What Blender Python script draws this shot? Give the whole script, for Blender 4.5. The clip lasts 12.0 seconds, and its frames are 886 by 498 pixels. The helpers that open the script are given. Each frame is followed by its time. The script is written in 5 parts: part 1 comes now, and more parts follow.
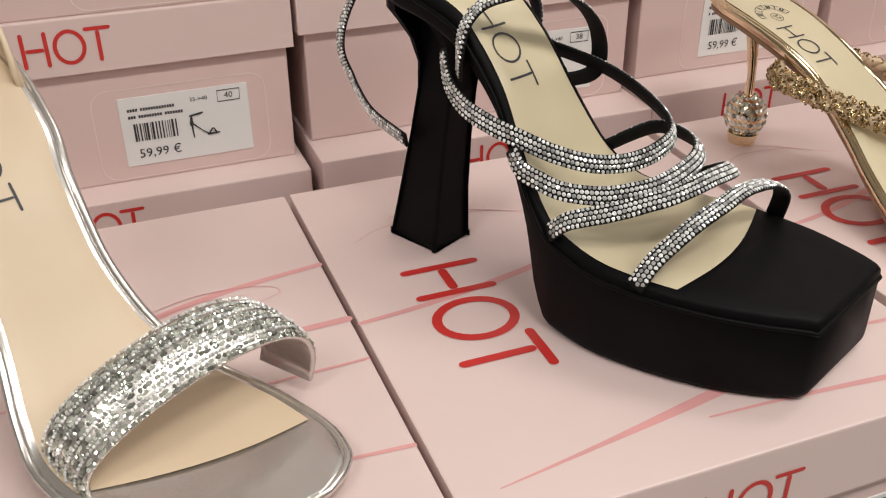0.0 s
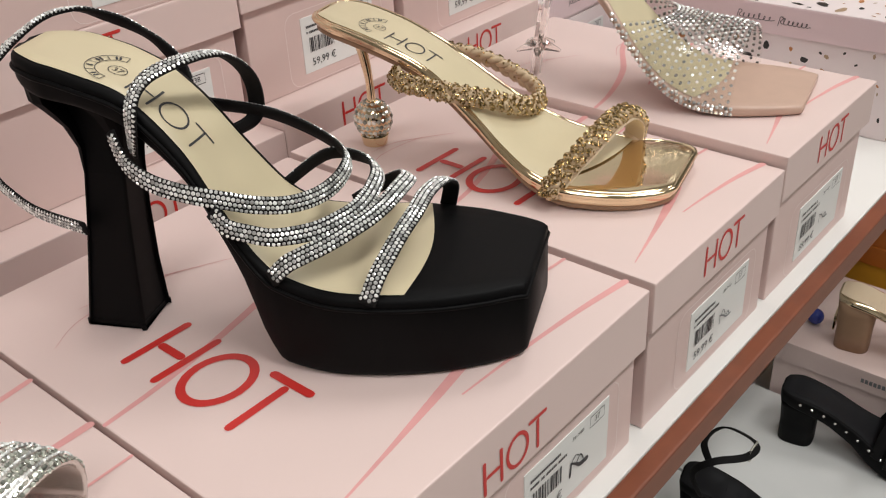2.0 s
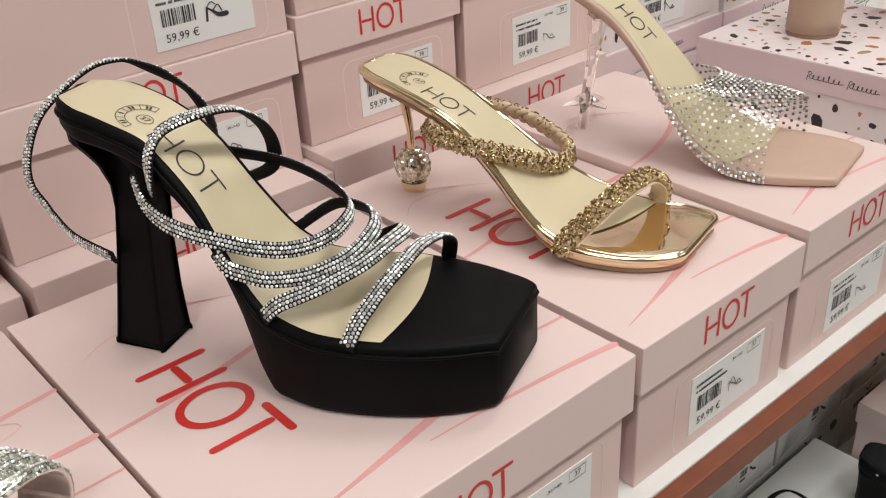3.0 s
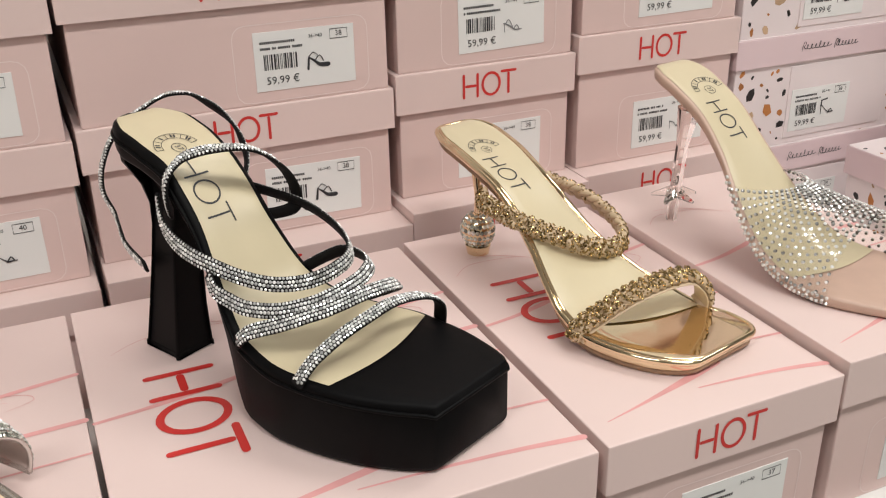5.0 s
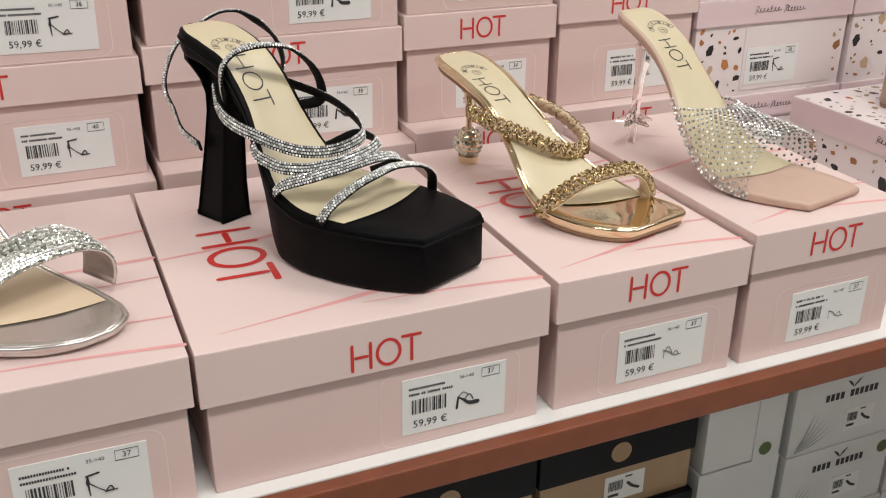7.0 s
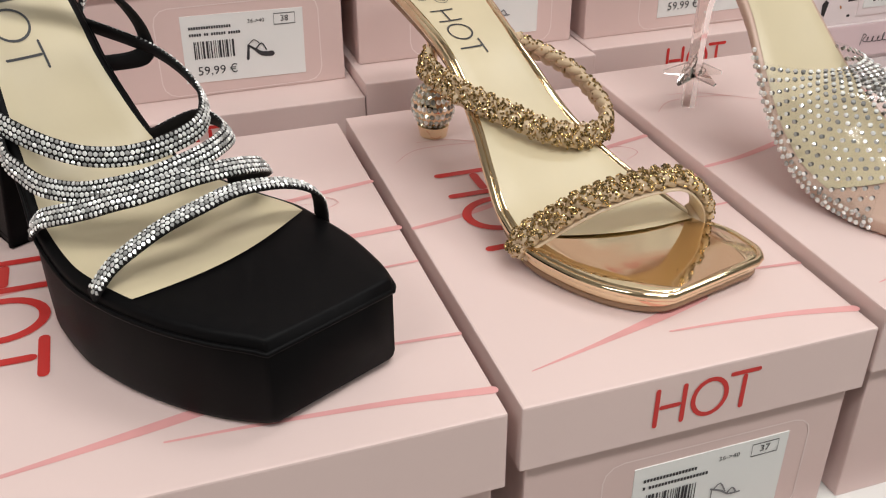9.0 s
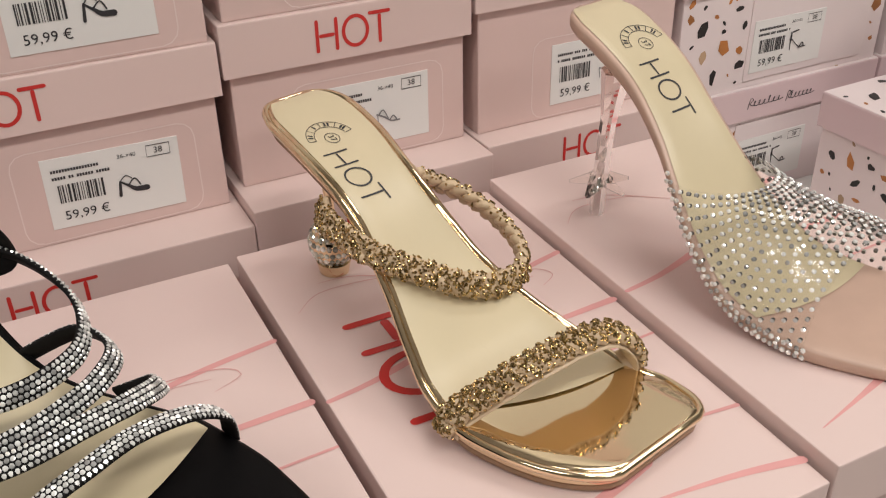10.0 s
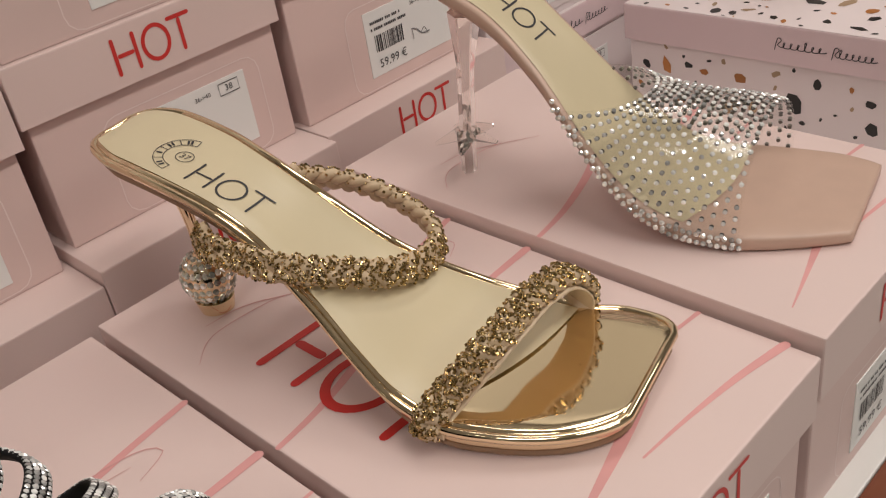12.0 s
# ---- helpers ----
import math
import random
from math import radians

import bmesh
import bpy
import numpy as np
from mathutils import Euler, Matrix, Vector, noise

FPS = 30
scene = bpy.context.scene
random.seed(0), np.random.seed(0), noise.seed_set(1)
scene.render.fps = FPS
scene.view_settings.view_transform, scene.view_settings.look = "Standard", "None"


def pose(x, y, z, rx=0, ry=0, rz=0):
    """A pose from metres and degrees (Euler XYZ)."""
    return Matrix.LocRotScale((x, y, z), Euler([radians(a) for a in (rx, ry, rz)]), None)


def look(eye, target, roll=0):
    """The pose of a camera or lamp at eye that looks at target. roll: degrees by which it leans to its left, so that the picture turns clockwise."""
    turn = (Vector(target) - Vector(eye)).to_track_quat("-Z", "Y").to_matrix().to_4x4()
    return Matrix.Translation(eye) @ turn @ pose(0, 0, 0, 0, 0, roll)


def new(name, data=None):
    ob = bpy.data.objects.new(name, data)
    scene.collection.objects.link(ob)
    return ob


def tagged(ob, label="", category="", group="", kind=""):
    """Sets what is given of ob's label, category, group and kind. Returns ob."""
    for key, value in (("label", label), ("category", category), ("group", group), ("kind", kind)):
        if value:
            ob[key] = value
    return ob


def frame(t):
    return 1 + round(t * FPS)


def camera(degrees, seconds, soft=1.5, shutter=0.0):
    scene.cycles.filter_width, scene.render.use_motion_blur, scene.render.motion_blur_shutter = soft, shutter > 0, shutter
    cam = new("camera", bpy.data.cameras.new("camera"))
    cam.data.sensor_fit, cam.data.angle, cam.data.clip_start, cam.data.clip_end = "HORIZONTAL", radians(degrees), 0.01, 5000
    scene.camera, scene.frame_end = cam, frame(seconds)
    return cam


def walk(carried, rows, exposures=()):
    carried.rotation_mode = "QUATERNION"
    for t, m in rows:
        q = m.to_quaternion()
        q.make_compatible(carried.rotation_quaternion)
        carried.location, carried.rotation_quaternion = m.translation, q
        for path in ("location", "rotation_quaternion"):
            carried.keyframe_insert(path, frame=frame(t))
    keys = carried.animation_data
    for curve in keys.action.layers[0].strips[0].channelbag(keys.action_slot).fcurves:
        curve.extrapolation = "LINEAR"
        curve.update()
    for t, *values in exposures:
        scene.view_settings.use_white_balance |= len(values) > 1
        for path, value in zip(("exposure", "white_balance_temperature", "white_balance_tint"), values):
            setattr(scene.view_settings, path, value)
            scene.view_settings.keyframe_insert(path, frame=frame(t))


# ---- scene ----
cam = camera(49.0, 12.0, soft=1.15)
PATH = [
    (0, (-0.327, -0.213, 1.216), (0.286, 1.395, 0.197), -0.4),
    (0.5, (-0.307, -0.187, 1.241), (0.509, 1.326, 0.22), -0.7),
    (1, (-0.341, -0.161, 1.274), (0.653, 1.244, 0.254), -3.5),
    (1.5, (-0.362, -0.151, 1.259), (0.87, 1.034, 0.22), -3.1),
    (2, (-0.376, -0.194, 1.241), (0.899, 0.949, 0.206), -3.3),
    (2.5, (-0.363, -0.216, 1.256), (0.894, 0.946, 0.222), -2.7),
    (3, (-0.341, -0.253, 1.264), (0.773, 1.089, 0.284), -3.4),
    (3.2, (-0.325, -0.272, 1.257), (0.736, 1.117, 0.287), -2.7),
    (4.8, (-0.231, -0.319, 1.247), (0.494, 1.303, 0.33), -0.8),
    (5, (-0.236, -0.334, 1.266), (0.494, 1.324, 0.416), -1.1),
    (5.5, (-0.268, -0.404, 1.274), (0.469, 1.27, 0.466), -1.0),
    (6, (-0.306, -0.491, 1.262), (0.431, 1.183, 0.453), -0.2),
    (6.5, (-0.312, -0.529, 1.263), (0.425, 1.143, 0.45), 0.0),
    (6.7, (-0.309, -0.523, 1.262), (0.43, 1.149, 0.45), 0.1),
    (8.3, (-0.143, -0.28, 1.157), (0.349, 1.344, 0.098), 0.7),
    (8.5, (-0.127, -0.273, 1.168), (0.368, 1.352, 0.113), 0.6),
    (9, (-0.112, -0.249, 1.2), (0.423, 1.371, 0.156), -0.3),
    (9.5, (-0.12, -0.221, 1.236), (0.482, 1.388, 0.211), -1.3),
    (10, (-0.099, -0.18, 1.244), (0.659, 1.349, 0.2), -1.2),
    (10.5, (-0.094, -0.123, 1.231), (0.812, 1.316, 0.177), -3.6),
    (11, (-0.105, -0.084, 1.225), (0.889, 1.283, 0.155), -5.3),
    (11.5, (-0.102, -0.094, 1.211), (0.994, 1.198, 0.148), -8.0),
    (12, (-0.127, -0.118, 1.216), (0.993, 1.148, 0.146), -9.4),
]
walk(cam, [(t, look(eye, target, roll)) for t, eye, target, roll in PATH],
     exposures=[(0.0, -0.21, 6480, 10), (2.0, -0.19, 6330, 8.5), (4.0, -0.07, 6400, 9), (7.0, -0.07, 6330, 8.5), (8.5, -0.03, 6200, 8.5), (9.0, -0.15, 6320, 9.5), (9.5, -0.18, 6420, 10), (10.5, -0.44, 6800, 13), (11.0, -0.47, 6800, 13), (11.5, -0.66, 6800, 13), (12.0, -0.58, 6800, 13)])

# ---- world, lamps ----
world = bpy.data.worlds.new("shop_world")
scene.world = world
world.use_nodes = True
world.node_tree.nodes["Background"].inputs["Color"].default_value = (1.0, 0.97, 0.93, 1)
world.node_tree.nodes["Background"].inputs["Strength"].default_value = 0.07


def ceiling_lamp(x, y, sx, sy, watts):
    data = bpy.data.lights.new("ceiling_panel_light", "AREA")
    data.shape, data.size, data.size_y, data.energy = "RECTANGLE", sx, sy, watts
    data.color = (1.0, 0.97, 0.925)
    ob = new("ceiling_panel_light", data)
    ob.matrix_world = pose(x, y, 2.93)
    return ob


for lx, ly, w in ((-1.6, -0.9, 22), (0.2, -0.9, 27.5), (2.0, -0.9, 22), (0.2, -2.4, 18), (0.9, 0.35, 11.5)):
    ceiling_lamp(lx, ly, 1.2, 0.3, w)


# ---- materials ----
def material(name, color, rough=0.5, metal=0.0, vary=0.06, scale=40.0, bump=0.02, bump_scale=600.0, island=0.0, coat=0.0, stain=0.0, stain_scale=9.0, obj_random=0.0, spec=0.5):
    m = bpy.data.materials.new(name)
    m.use_nodes = True
    nt = m.node_tree
    b = nt.nodes["Principled BSDF"]
    b.inputs["Roughness"].default_value = rough
    b.inputs["Metallic"].default_value = metal
    b.inputs["Specular IOR Level"].default_value = spec
    b.inputs["Coat Weight"].default_value = coat
    tc = nt.nodes.new("ShaderNodeTexCoord")
    n1 = nt.nodes.new("ShaderNodeTexNoise")
    n1.inputs["Scale"].default_value, n1.inputs["Detail"].default_value = scale, 4
    nt.links.new(tc.outputs["Object"], n1.inputs["Vector"])
    value = n1.outputs["Fac"]

    def math_node(op, a, c):
        nd = nt.nodes.new("ShaderNodeMath")
        nd.operation = op
        for sock, v in zip(nd.inputs, (a, c)):
            if isinstance(v, (int, float)):
                sock.default_value = v
            else:
                nt.links.new(v, sock)
        return nd.outputs[0]

    amount = math_node("MULTIPLY_ADD", value, 2 * vary)
    amount.node.inputs[2].default_value = 1 - vary
    if stain:
        n3 = nt.nodes.new("ShaderNodeTexNoise")
        n3.inputs["Scale"].default_value, n3.inputs["Detail"].default_value = stain_scale, 2
        nt.links.new(tc.outputs["Object"], n3.inputs["Vector"])
        st = math_node("MULTIPLY_ADD", n3.outputs["Fac"], 2 * stain)
        st.node.inputs[2].default_value = 1 - stain
        amount = math_node("MULTIPLY", amount, st)
    if island:
        g = nt.nodes.new("ShaderNodeNewGeometry")
        il = math_node("MULTIPLY_ADD", g.outputs["Random Per Island"], 2 * island)
        il.node.inputs[2].default_value = 1 - island
        amount = math_node("MULTIPLY", amount, il)
    if obj_random:
        oi = nt.nodes.new("ShaderNodeObjectInfo")
        il = math_node("MULTIPLY_ADD", oi.outputs["Random"], 2 * obj_random)
        il.node.inputs[2].default_value = 1 - obj_random
        amount = math_node("MULTIPLY", amount, il)
    mix = nt.nodes.new("ShaderNodeVectorMath")
    mix.operation = "SCALE"
    mix.inputs[0].default_value = color
    nt.links.new(amount, mix.inputs["Scale"])
    nt.links.new(mix.outputs[0], b.inputs["Base Color"])
    if bump:
        n2 = nt.nodes.new("ShaderNodeTexNoise")
        n2.inputs["Scale"].default_value, n2.inputs["Detail"].default_value = bump_scale, 3
        nt.links.new(tc.outputs["Object"], n2.inputs["Vector"])
        bp = nt.nodes.new("ShaderNodeBump")
        bp.inputs["Strength"].default_value, bp.inputs["Distance"].default_value = bump, 0.001
        nt.links.new(n2.outputs["Fac"], bp.inputs["Height"])
        nt.links.new(bp.outputs[0], b.inputs["Normal"])
    return m


PINK = material("pink_card", (0.755, 0.593, 0.56), 0.42, vary=0.025, scale=14, bump=0.05, bump_scale=180, stain=0.05, stain_scale=6, obj_random=0.02)
PINK_BODY = material("pink_box_side", (0.72, 0.545, 0.512), 0.45, vary=0.025, scale=14, bump=0.05, bump_scale=160, stain=0.05, stain_scale=6, obj_random=0.03)
PINK_LINE = material("pale_pink_line", (0.82, 0.68, 0.65), 0.42, vary=0.02, bump=0)
STREAK = material("rose_streak_print", (0.74, 0.36, 0.35), 0.42, vary=0.18, scale=30, bump=0)
STREAK_THIN = material("rose_hairline_print", (0.66, 0.33, 0.32), 0.42, vary=0.18, scale=30, bump=0)
RED = material("red_ink", (0.60, 0.035, 0.03), 0.38, vary=0.08, scale=60, bump=0)
PAPER = material("label_paper", (0.80, 0.80, 0.78), 0.4, vary=0.02, scale=30, bump=0.03, stain=0.03)
INK = material("black_ink", (0.03, 0.03, 0.035), 0.5, vary=0.1, bump=0)
GREY_INK = material("grey_ink", (0.2, 0.2, 0.21), 0.5, vary=0.1, bump=0)
SHELF_WHITE = material("white_shelf_laminate", (0.80, 0.785, 0.76), 0.3, vary=0.02, scale=8, bump=0.02, stain=0.04)
MAHOGANY = material("mahogany_edge", (0.20, 0.058, 0.026), 0.35, vary=0.25, scale=50, bump=0.05, bump_scale=120, stain=0.15)
SATIN = material("black_satin", (0.003, 0.0028, 0.0032), 0.5, vary=0.15, scale=200, bump=0.06, bump_scale=1600, stain=0.15, stain_scale=40, spec=0.1)
SUEDE = material("black_strap_lining", (0.005, 0.0045, 0.005), 0.8, vary=0.2, scale=400, bump=0.15, bump_scale=1500, spec=0.25)
CREAM = material("cream_insole", (0.64, 0.55, 0.37), 0.33, vary=0.04, scale=30, bump=0.06, bump_scale=220, stain=0.08, stain_scale=14)
BEIGE = material("beige_insole", (0.68, 0.535, 0.375), 0.4, vary=0.03, scale=30, bump=0.05, bump_scale=300, stain=0.06, stain_scale=14)
GOLD = material("rose_gold_mirror", (0.86, 0.70, 0.47), 0.075, 1.0, vary=0.04, scale=20, bump=0.03, bump_scale=70)
GOLD_STONE = material("gold_bead", (0.45, 0.33, 0.155), 0.2, 0.95, vary=0.1, bump=0, island=0.55)
BRAID = material("beige_braid", (0.62, 0.47, 0.31), 0.5, vary=0.12, scale=80, bump=0.2, bump_scale=700)
STONE = material("clear_rhinestone", (0.97, 0.985, 0.97), 0.06, 0.45, vary=0.1, bump=0, island=0.6)
STONE_TINT = material("silver_rhinestone", (0.72, 0.755, 0.67), 0.09, 0.7, vary=0.1, bump=0, island=0.7)
SILVER = material("silver_leather", (0.68, 0.645, 0.61), 0.24, 0.85, vary=0.06, scale=60, bump=0.08, bump_scale=300)
NUDE = material("nude_satin", (0.56, 0.385, 0.305), 0.38, vary=0.06, scale=80, bump=0.06, bump_scale=900, stain=0.08, stain_scale=30)
TAN = material("tan_leather", (0.50, 0.355, 0.255), 0.4, vary=0.08, scale=30, bump=0.08, stain=0.1)
TAN_SOLE = material("tan_heel_tip", (0.33, 0.20, 0.12), 0.5, vary=0.1)
KRAFT = material("kraft_card", (0.40, 0.27, 0.155), 0.6, vary=0.1, scale=60, bump=0.06, stain=0.08)
BLACK_CARD = material("black_card", (0.009, 0.009, 0.011), 0.55, vary=0.2, scale=30, bump=0.04, stain=0.2, spec=0.2)
WHITE_CARD = material("white_card", (0.72, 0.72, 0.71), 0.5, vary=0.04, scale=20, bump=0.03, stain=0.06)
GREY_PRINT = material("grey_leaf_print", (0.42, 0.42, 0.42), 0.5, vary=0.1, bump=0)
GREEN_DOT = material("olive_sticker", (0.09, 0.14, 0.045), 0.4, vary=0.2, scale=200, bump=0)
LILAC = material("lilac_pink_lid", (0.74, 0.58, 0.60), 0.42, vary=0.03, scale=20, bump=0.03, stain=0.05)
ORANGE = material("orange_card", (0.42, 0.12, 0.012), 0.5, vary=0.15, scale=30, bump=0.04, stain=0.2)
YELLOW = material("yellow_card", (0.55, 0.27, 0.02), 0.5, vary=0.15, scale=30, bump=0.04, stain=0.2)
BLUE = material("blue_bead", (0.03, 0.05, 0.30), 0.25, vary=0.1)
FLOOR = material("pale_shop_floor", (0.42, 0.40, 0.37), 0.3, vary=0.08, scale=5, bump=0.02, stain=0.12, stain_scale=2)
WALL = material("off_white_wall", (0.62, 0.60, 0.57), 0.7, vary=0.04, scale=4, bump=0.03, stain=0.06, stain_scale=2)
FOIL = material("grey_foil", (0.16, 0.155, 0.15), 0.35, 0.6, vary=0.15, bump=0)
METAL = material("brushed_buckle", (0.7, 0.68, 0.64), 0.25, 1.0, vary=0.1, scale=90, bump=0.02)


def glass_like(name, tint, rough):
    m = bpy.data.materials.new(name)
    m.use_nodes = True
    b = m.node_tree.nodes["Principled BSDF"]
    b.inputs["Base Color"].default_value = (*tint, 1)
    b.inputs["Roughness"].default_value = rough
    b.inputs["Transmission Weight"].default_value = 1.0
    b.inputs["IOR"].default_value = 1.46
    return m


ACRYLIC = glass_like("clear_acrylic", (0.96, 0.94, 0.92), 0.03)


def film_material():
    """Thin clear plastic: mostly see-through, with a glossy skin that crinkles."""
    m = bpy.data.materials.new("clear_plastic_film")
    m.use_nodes = True
    nt = m.node_tree
    nt.nodes.remove(nt.nodes["Principled BSDF"])
    clear, gloss = (nt.nodes.new("ShaderNodeBsdf" + k) for k in ("Transparent", "Glossy"))
    mix = nt.nodes.new("ShaderNodeMixShader")
    clear.inputs["Color"].default_value = (0.985, 0.985, 0.98, 1)
    gloss.inputs["Roughness"].default_value = 0.07
    tc, noise_tex, bp, facing, power, scaled = (nt.nodes.new(k) for k in ("ShaderNodeTexCoord", "ShaderNodeTexNoise", "ShaderNodeBump", "ShaderNodeLayerWeight", "ShaderNodeMath", "ShaderNodeMath"))
    noise_tex.inputs["Scale"].default_value, noise_tex.inputs["Detail"].default_value = 90, 2
    bp.inputs["Strength"].default_value, bp.inputs["Distance"].default_value = 0.12, 0.002
    power.operation, scaled.operation = "POWER", "MULTIPLY_ADD"
    power.inputs[1].default_value = 3.0
    scaled.inputs[1].default_value, scaled.inputs[2].default_value = 0.2, 0.014
    nt.links.new(tc.outputs["Object"], noise_tex.inputs["Vector"])
    nt.links.new(noise_tex.outputs["Fac"], bp.inputs["Height"])
    nt.links.new(bp.outputs[0], gloss.inputs["Normal"])
    nt.links.new(facing.outputs["Facing"], power.inputs[0])
    nt.links.new(power.outputs[0], scaled.inputs[0])
    nt.links.new(scaled.outputs[0], mix.inputs[0])
    nt.links.new(clear.outputs[0], mix.inputs[1])
    nt.links.new(gloss.outputs[0], mix.inputs[2])
    nt.links.new(mix.outputs[0], nt.nodes["Material Output"].inputs["Surface"])
    return m


FILM = film_material()


TERRAZZO = material("terrazzo_card", (0.80, 0.705, 0.705), 0.42, vary=0.02, scale=20, bump=0.02, stain=0.04)
CHIP_BLACK = material("black_chip_print", (0.018, 0.016, 0.016), 0.42, vary=0.15, scale=200, bump=0, island=0.3)
CHIP_OCHRE = material("ochre_chip_print", (0.44, 0.17, 0.045), 0.42, vary=0.2, scale=150, bump=0, island=0.3)
CHIP_TAN = material("tan_chip_print", (0.47, 0.32, 0.20), 0.42, vary=0.15, scale=150, bump=0, island=0.25)


# ---- mesh helpers ----
def part(name, bm, mat, parent=None, label="", smooth=False):
    me = bpy.data.meshes.new(name)
    bm.to_mesh(me)
    bm.free()
    return mesh_part(name, me, mat, parent, label, smooth)


def mesh_part(name, me, mat, parent=None, label="", smooth=False):
    if mat is not None and not me.materials:
        me.materials.append(mat)
    if smooth:
        me.polygons.foreach_set("use_smooth", [True] * len(me.polygons))
    ob = new(name, me)
    if parent is not None:
        ob.parent = parent
    if label:
        ob["label"] = label
    return ob


def stones(name, me, mat, parent, label):
    return tagged(mesh_part(name, me, mat, parent, label), kind="stuff")


def raw(verts, faces, name="mesh"):
    me = bpy.data.meshes.new(name)
    me.from_pydata([tuple(map(float, v)) for v in verts], [], faces)
    me.update()
    return me


def block(bm, x0, x1, y0, y1, z0, z1, bevel=0.0, taper=0.0):
    """A box with bevelled edges; taper draws the top in."""
    m = Matrix.LocRotScale(((x0 + x1) / 2, (y0 + y1) / 2, (z0 + z1) / 2), None, (x1 - x0, y1 - y0, z1 - z0))
    made = bmesh.ops.create_cube(bm, size=1, matrix=m)["verts"]
    if taper:
        for v in made:
            if v.co.z > (z0 + z1) / 2:
                v.co.x += taper if v.co.x < (x0 + x1) / 2 else -taper
                v.co.y += taper if v.co.y < (y0 + y1) / 2 else -taper
    if bevel:
        edges = list({e for v in made for e in v.link_edges})
        bmesh.ops.bevel(bm, geom=edges, offset=bevel, segments=2, affect="EDGES", profile=0.6)
    return bm


def boxed(x0, x1, y0, y1, z0, z1, bevel=0.0, taper=0.0):
    return block(bmesh.new(), x0, x1, y0, y1, z0, z1, bevel, taper)


def empty(name, m=None):
    ob = new(name)
    ob.empty_display_size = 0.02
    if m is not None:
        ob.matrix_basis = m
    return ob


def spline(points, n, closed=False):
    """n points evenly along a smooth curve through the given ones."""
    p = np.array(points, float)
    k = len(p)
    out = []
    spans = k if closed else k - 1
    for i in range(spans):
        a, b_, c, d = (p[(i + j) % k] if closed else p[min(max(i + j, 0), k - 1)] for j in (-1, 0, 1, 2))
        for t in np.linspace(0, 1, 24, endpoint=False):
            out.append(0.5 * (2 * b_ + (c - a) * t + (2 * a - 5 * b_ + 4 * c - d) * t * t + (3 * b_ - a - 3 * c + d) * t ** 3))
    out.append(p[0] if closed else p[-1])
    out = np.array(out)
    run = np.r_[0, np.cumsum(np.linalg.norm(np.diff(out, axis=0), axis=1))]
    want = np.linspace(0, run[-1], n, endpoint=not closed)
    return np.stack([np.interp(want, run, out[:, i]) for i in range(out.shape[1])], 1)


def unit(a):
    return a / np.maximum(np.linalg.norm(a, axis=-1, keepdims=True), 1e-9)


def stroke_mesh(lines, place, depth=0.0):
    """Flat strokes with round ends. lines: (2D points, width or list of widths, closed); place maps (s, t) arrays to 3D points."""
    verts, faces = [], []
    for pts, width, closed in lines:
        p = np.array(pts, float)
        w = np.full(len(p), width) if np.isscalar(width) else np.array(width, float)
        if closed:
            tang = unit(np.roll(p, -1, 0) - np.roll(p, 1, 0))
        else:
            tang = unit(np.gradient(p, axis=0))
        nor = np.stack([-tang[:, 1], tang[:, 0]], 1)
        left, right = p + nor * w[:, None] / 2, p - nor * w[:, None] / 2
        base, k = len(verts), len(p)
        verts += [tuple(v) for v in left] + [tuple(v) for v in right]
        for i in range(k if closed else k - 1):
            j = (i + 1) % k
            faces.append((base + i, base + k + i, base + k + j, base + j))
        if not closed:
            for end, sign in ((0, -1), (k - 1, 1)):
                arc = [base + end] if sign > 0 else [base + k + end]
                for a in (45, 90, 135):
                    q = p[end] + w[end] / 2 * (nor[end] * math.cos(radians(a)) * sign + tang[end] * math.sin(radians(a)) * sign)
                    verts.append(tuple(q))
                    arc.append(len(verts) - 1)
                arc.append(base + k + end if sign > 0 else base + end)
                faces.append(tuple(arc[::-1]))
    v = np.array(verts)
    return raw(place(v[:, 0], v[:, 1]), faces)


def line2(a, b, n=6):
    return [(a[0] + (b[0] - a[0]) * i / n, a[1] + (b[1] - a[1]) * i / n) for i in range(n + 1)]


def three_letters(h, w):
    """The strokes of the red or black mark: two bars and a rung, a ring, a T; h high, about 2.5 h long, centred."""
    k = h / 0.018
    x0 = -0.0225 * k
    out = [(line2((x0, 0), (x0, h)), w, False), (line2((x0 + 0.0122 * k, 0), (x0 + 0.0122 * k, h)), w, False),
           (line2((x0 + w * 1.02, h * 0.5), (x0 + 0.0122 * k - w * 1.02, h * 0.5)), w, False)]
    ring = [((0.0018 + 0.0077 * math.cos(a)) * k, h / 2 + (h / 2) * math.sin(a)) for a in np.linspace(0, 2 * math.pi, 28, endpoint=False)]
    out.append((ring, w, True))
    tx = 0.0175 * k
    out.append((line2((tx - 0.0062 * k, h), (tx + 0.0062 * k, h)), w, False))
    out.append((line2((tx, 0), (tx, h - w * 1.02)), w, False))
    return out


GLYPHS = {}


def lettering(body, size):
    """A flat mesh of the built-in font, centred, in the xy plane."""
    key = (body, size)
    if key not in GLYPHS:
        cu = bpy.data.curves.new("text", "FONT")
        cu.body, cu.size, cu.align_x, cu.align_y, cu.resolution_u = body, size, "CENTER", "CENTER", 2
        ob = new("text", cu)
        me = bpy.data.meshes.new_from_object(ob)
        bpy.data.objects.remove(ob)
        bpy.data.curves.remove(cu)
        GLYPHS[key] = [v.co[:2] for v in me.vertices], [tuple(f.vertices) for f in me.polygons]
        bpy.data.meshes.remove(me)
    return GLYPHS[key]


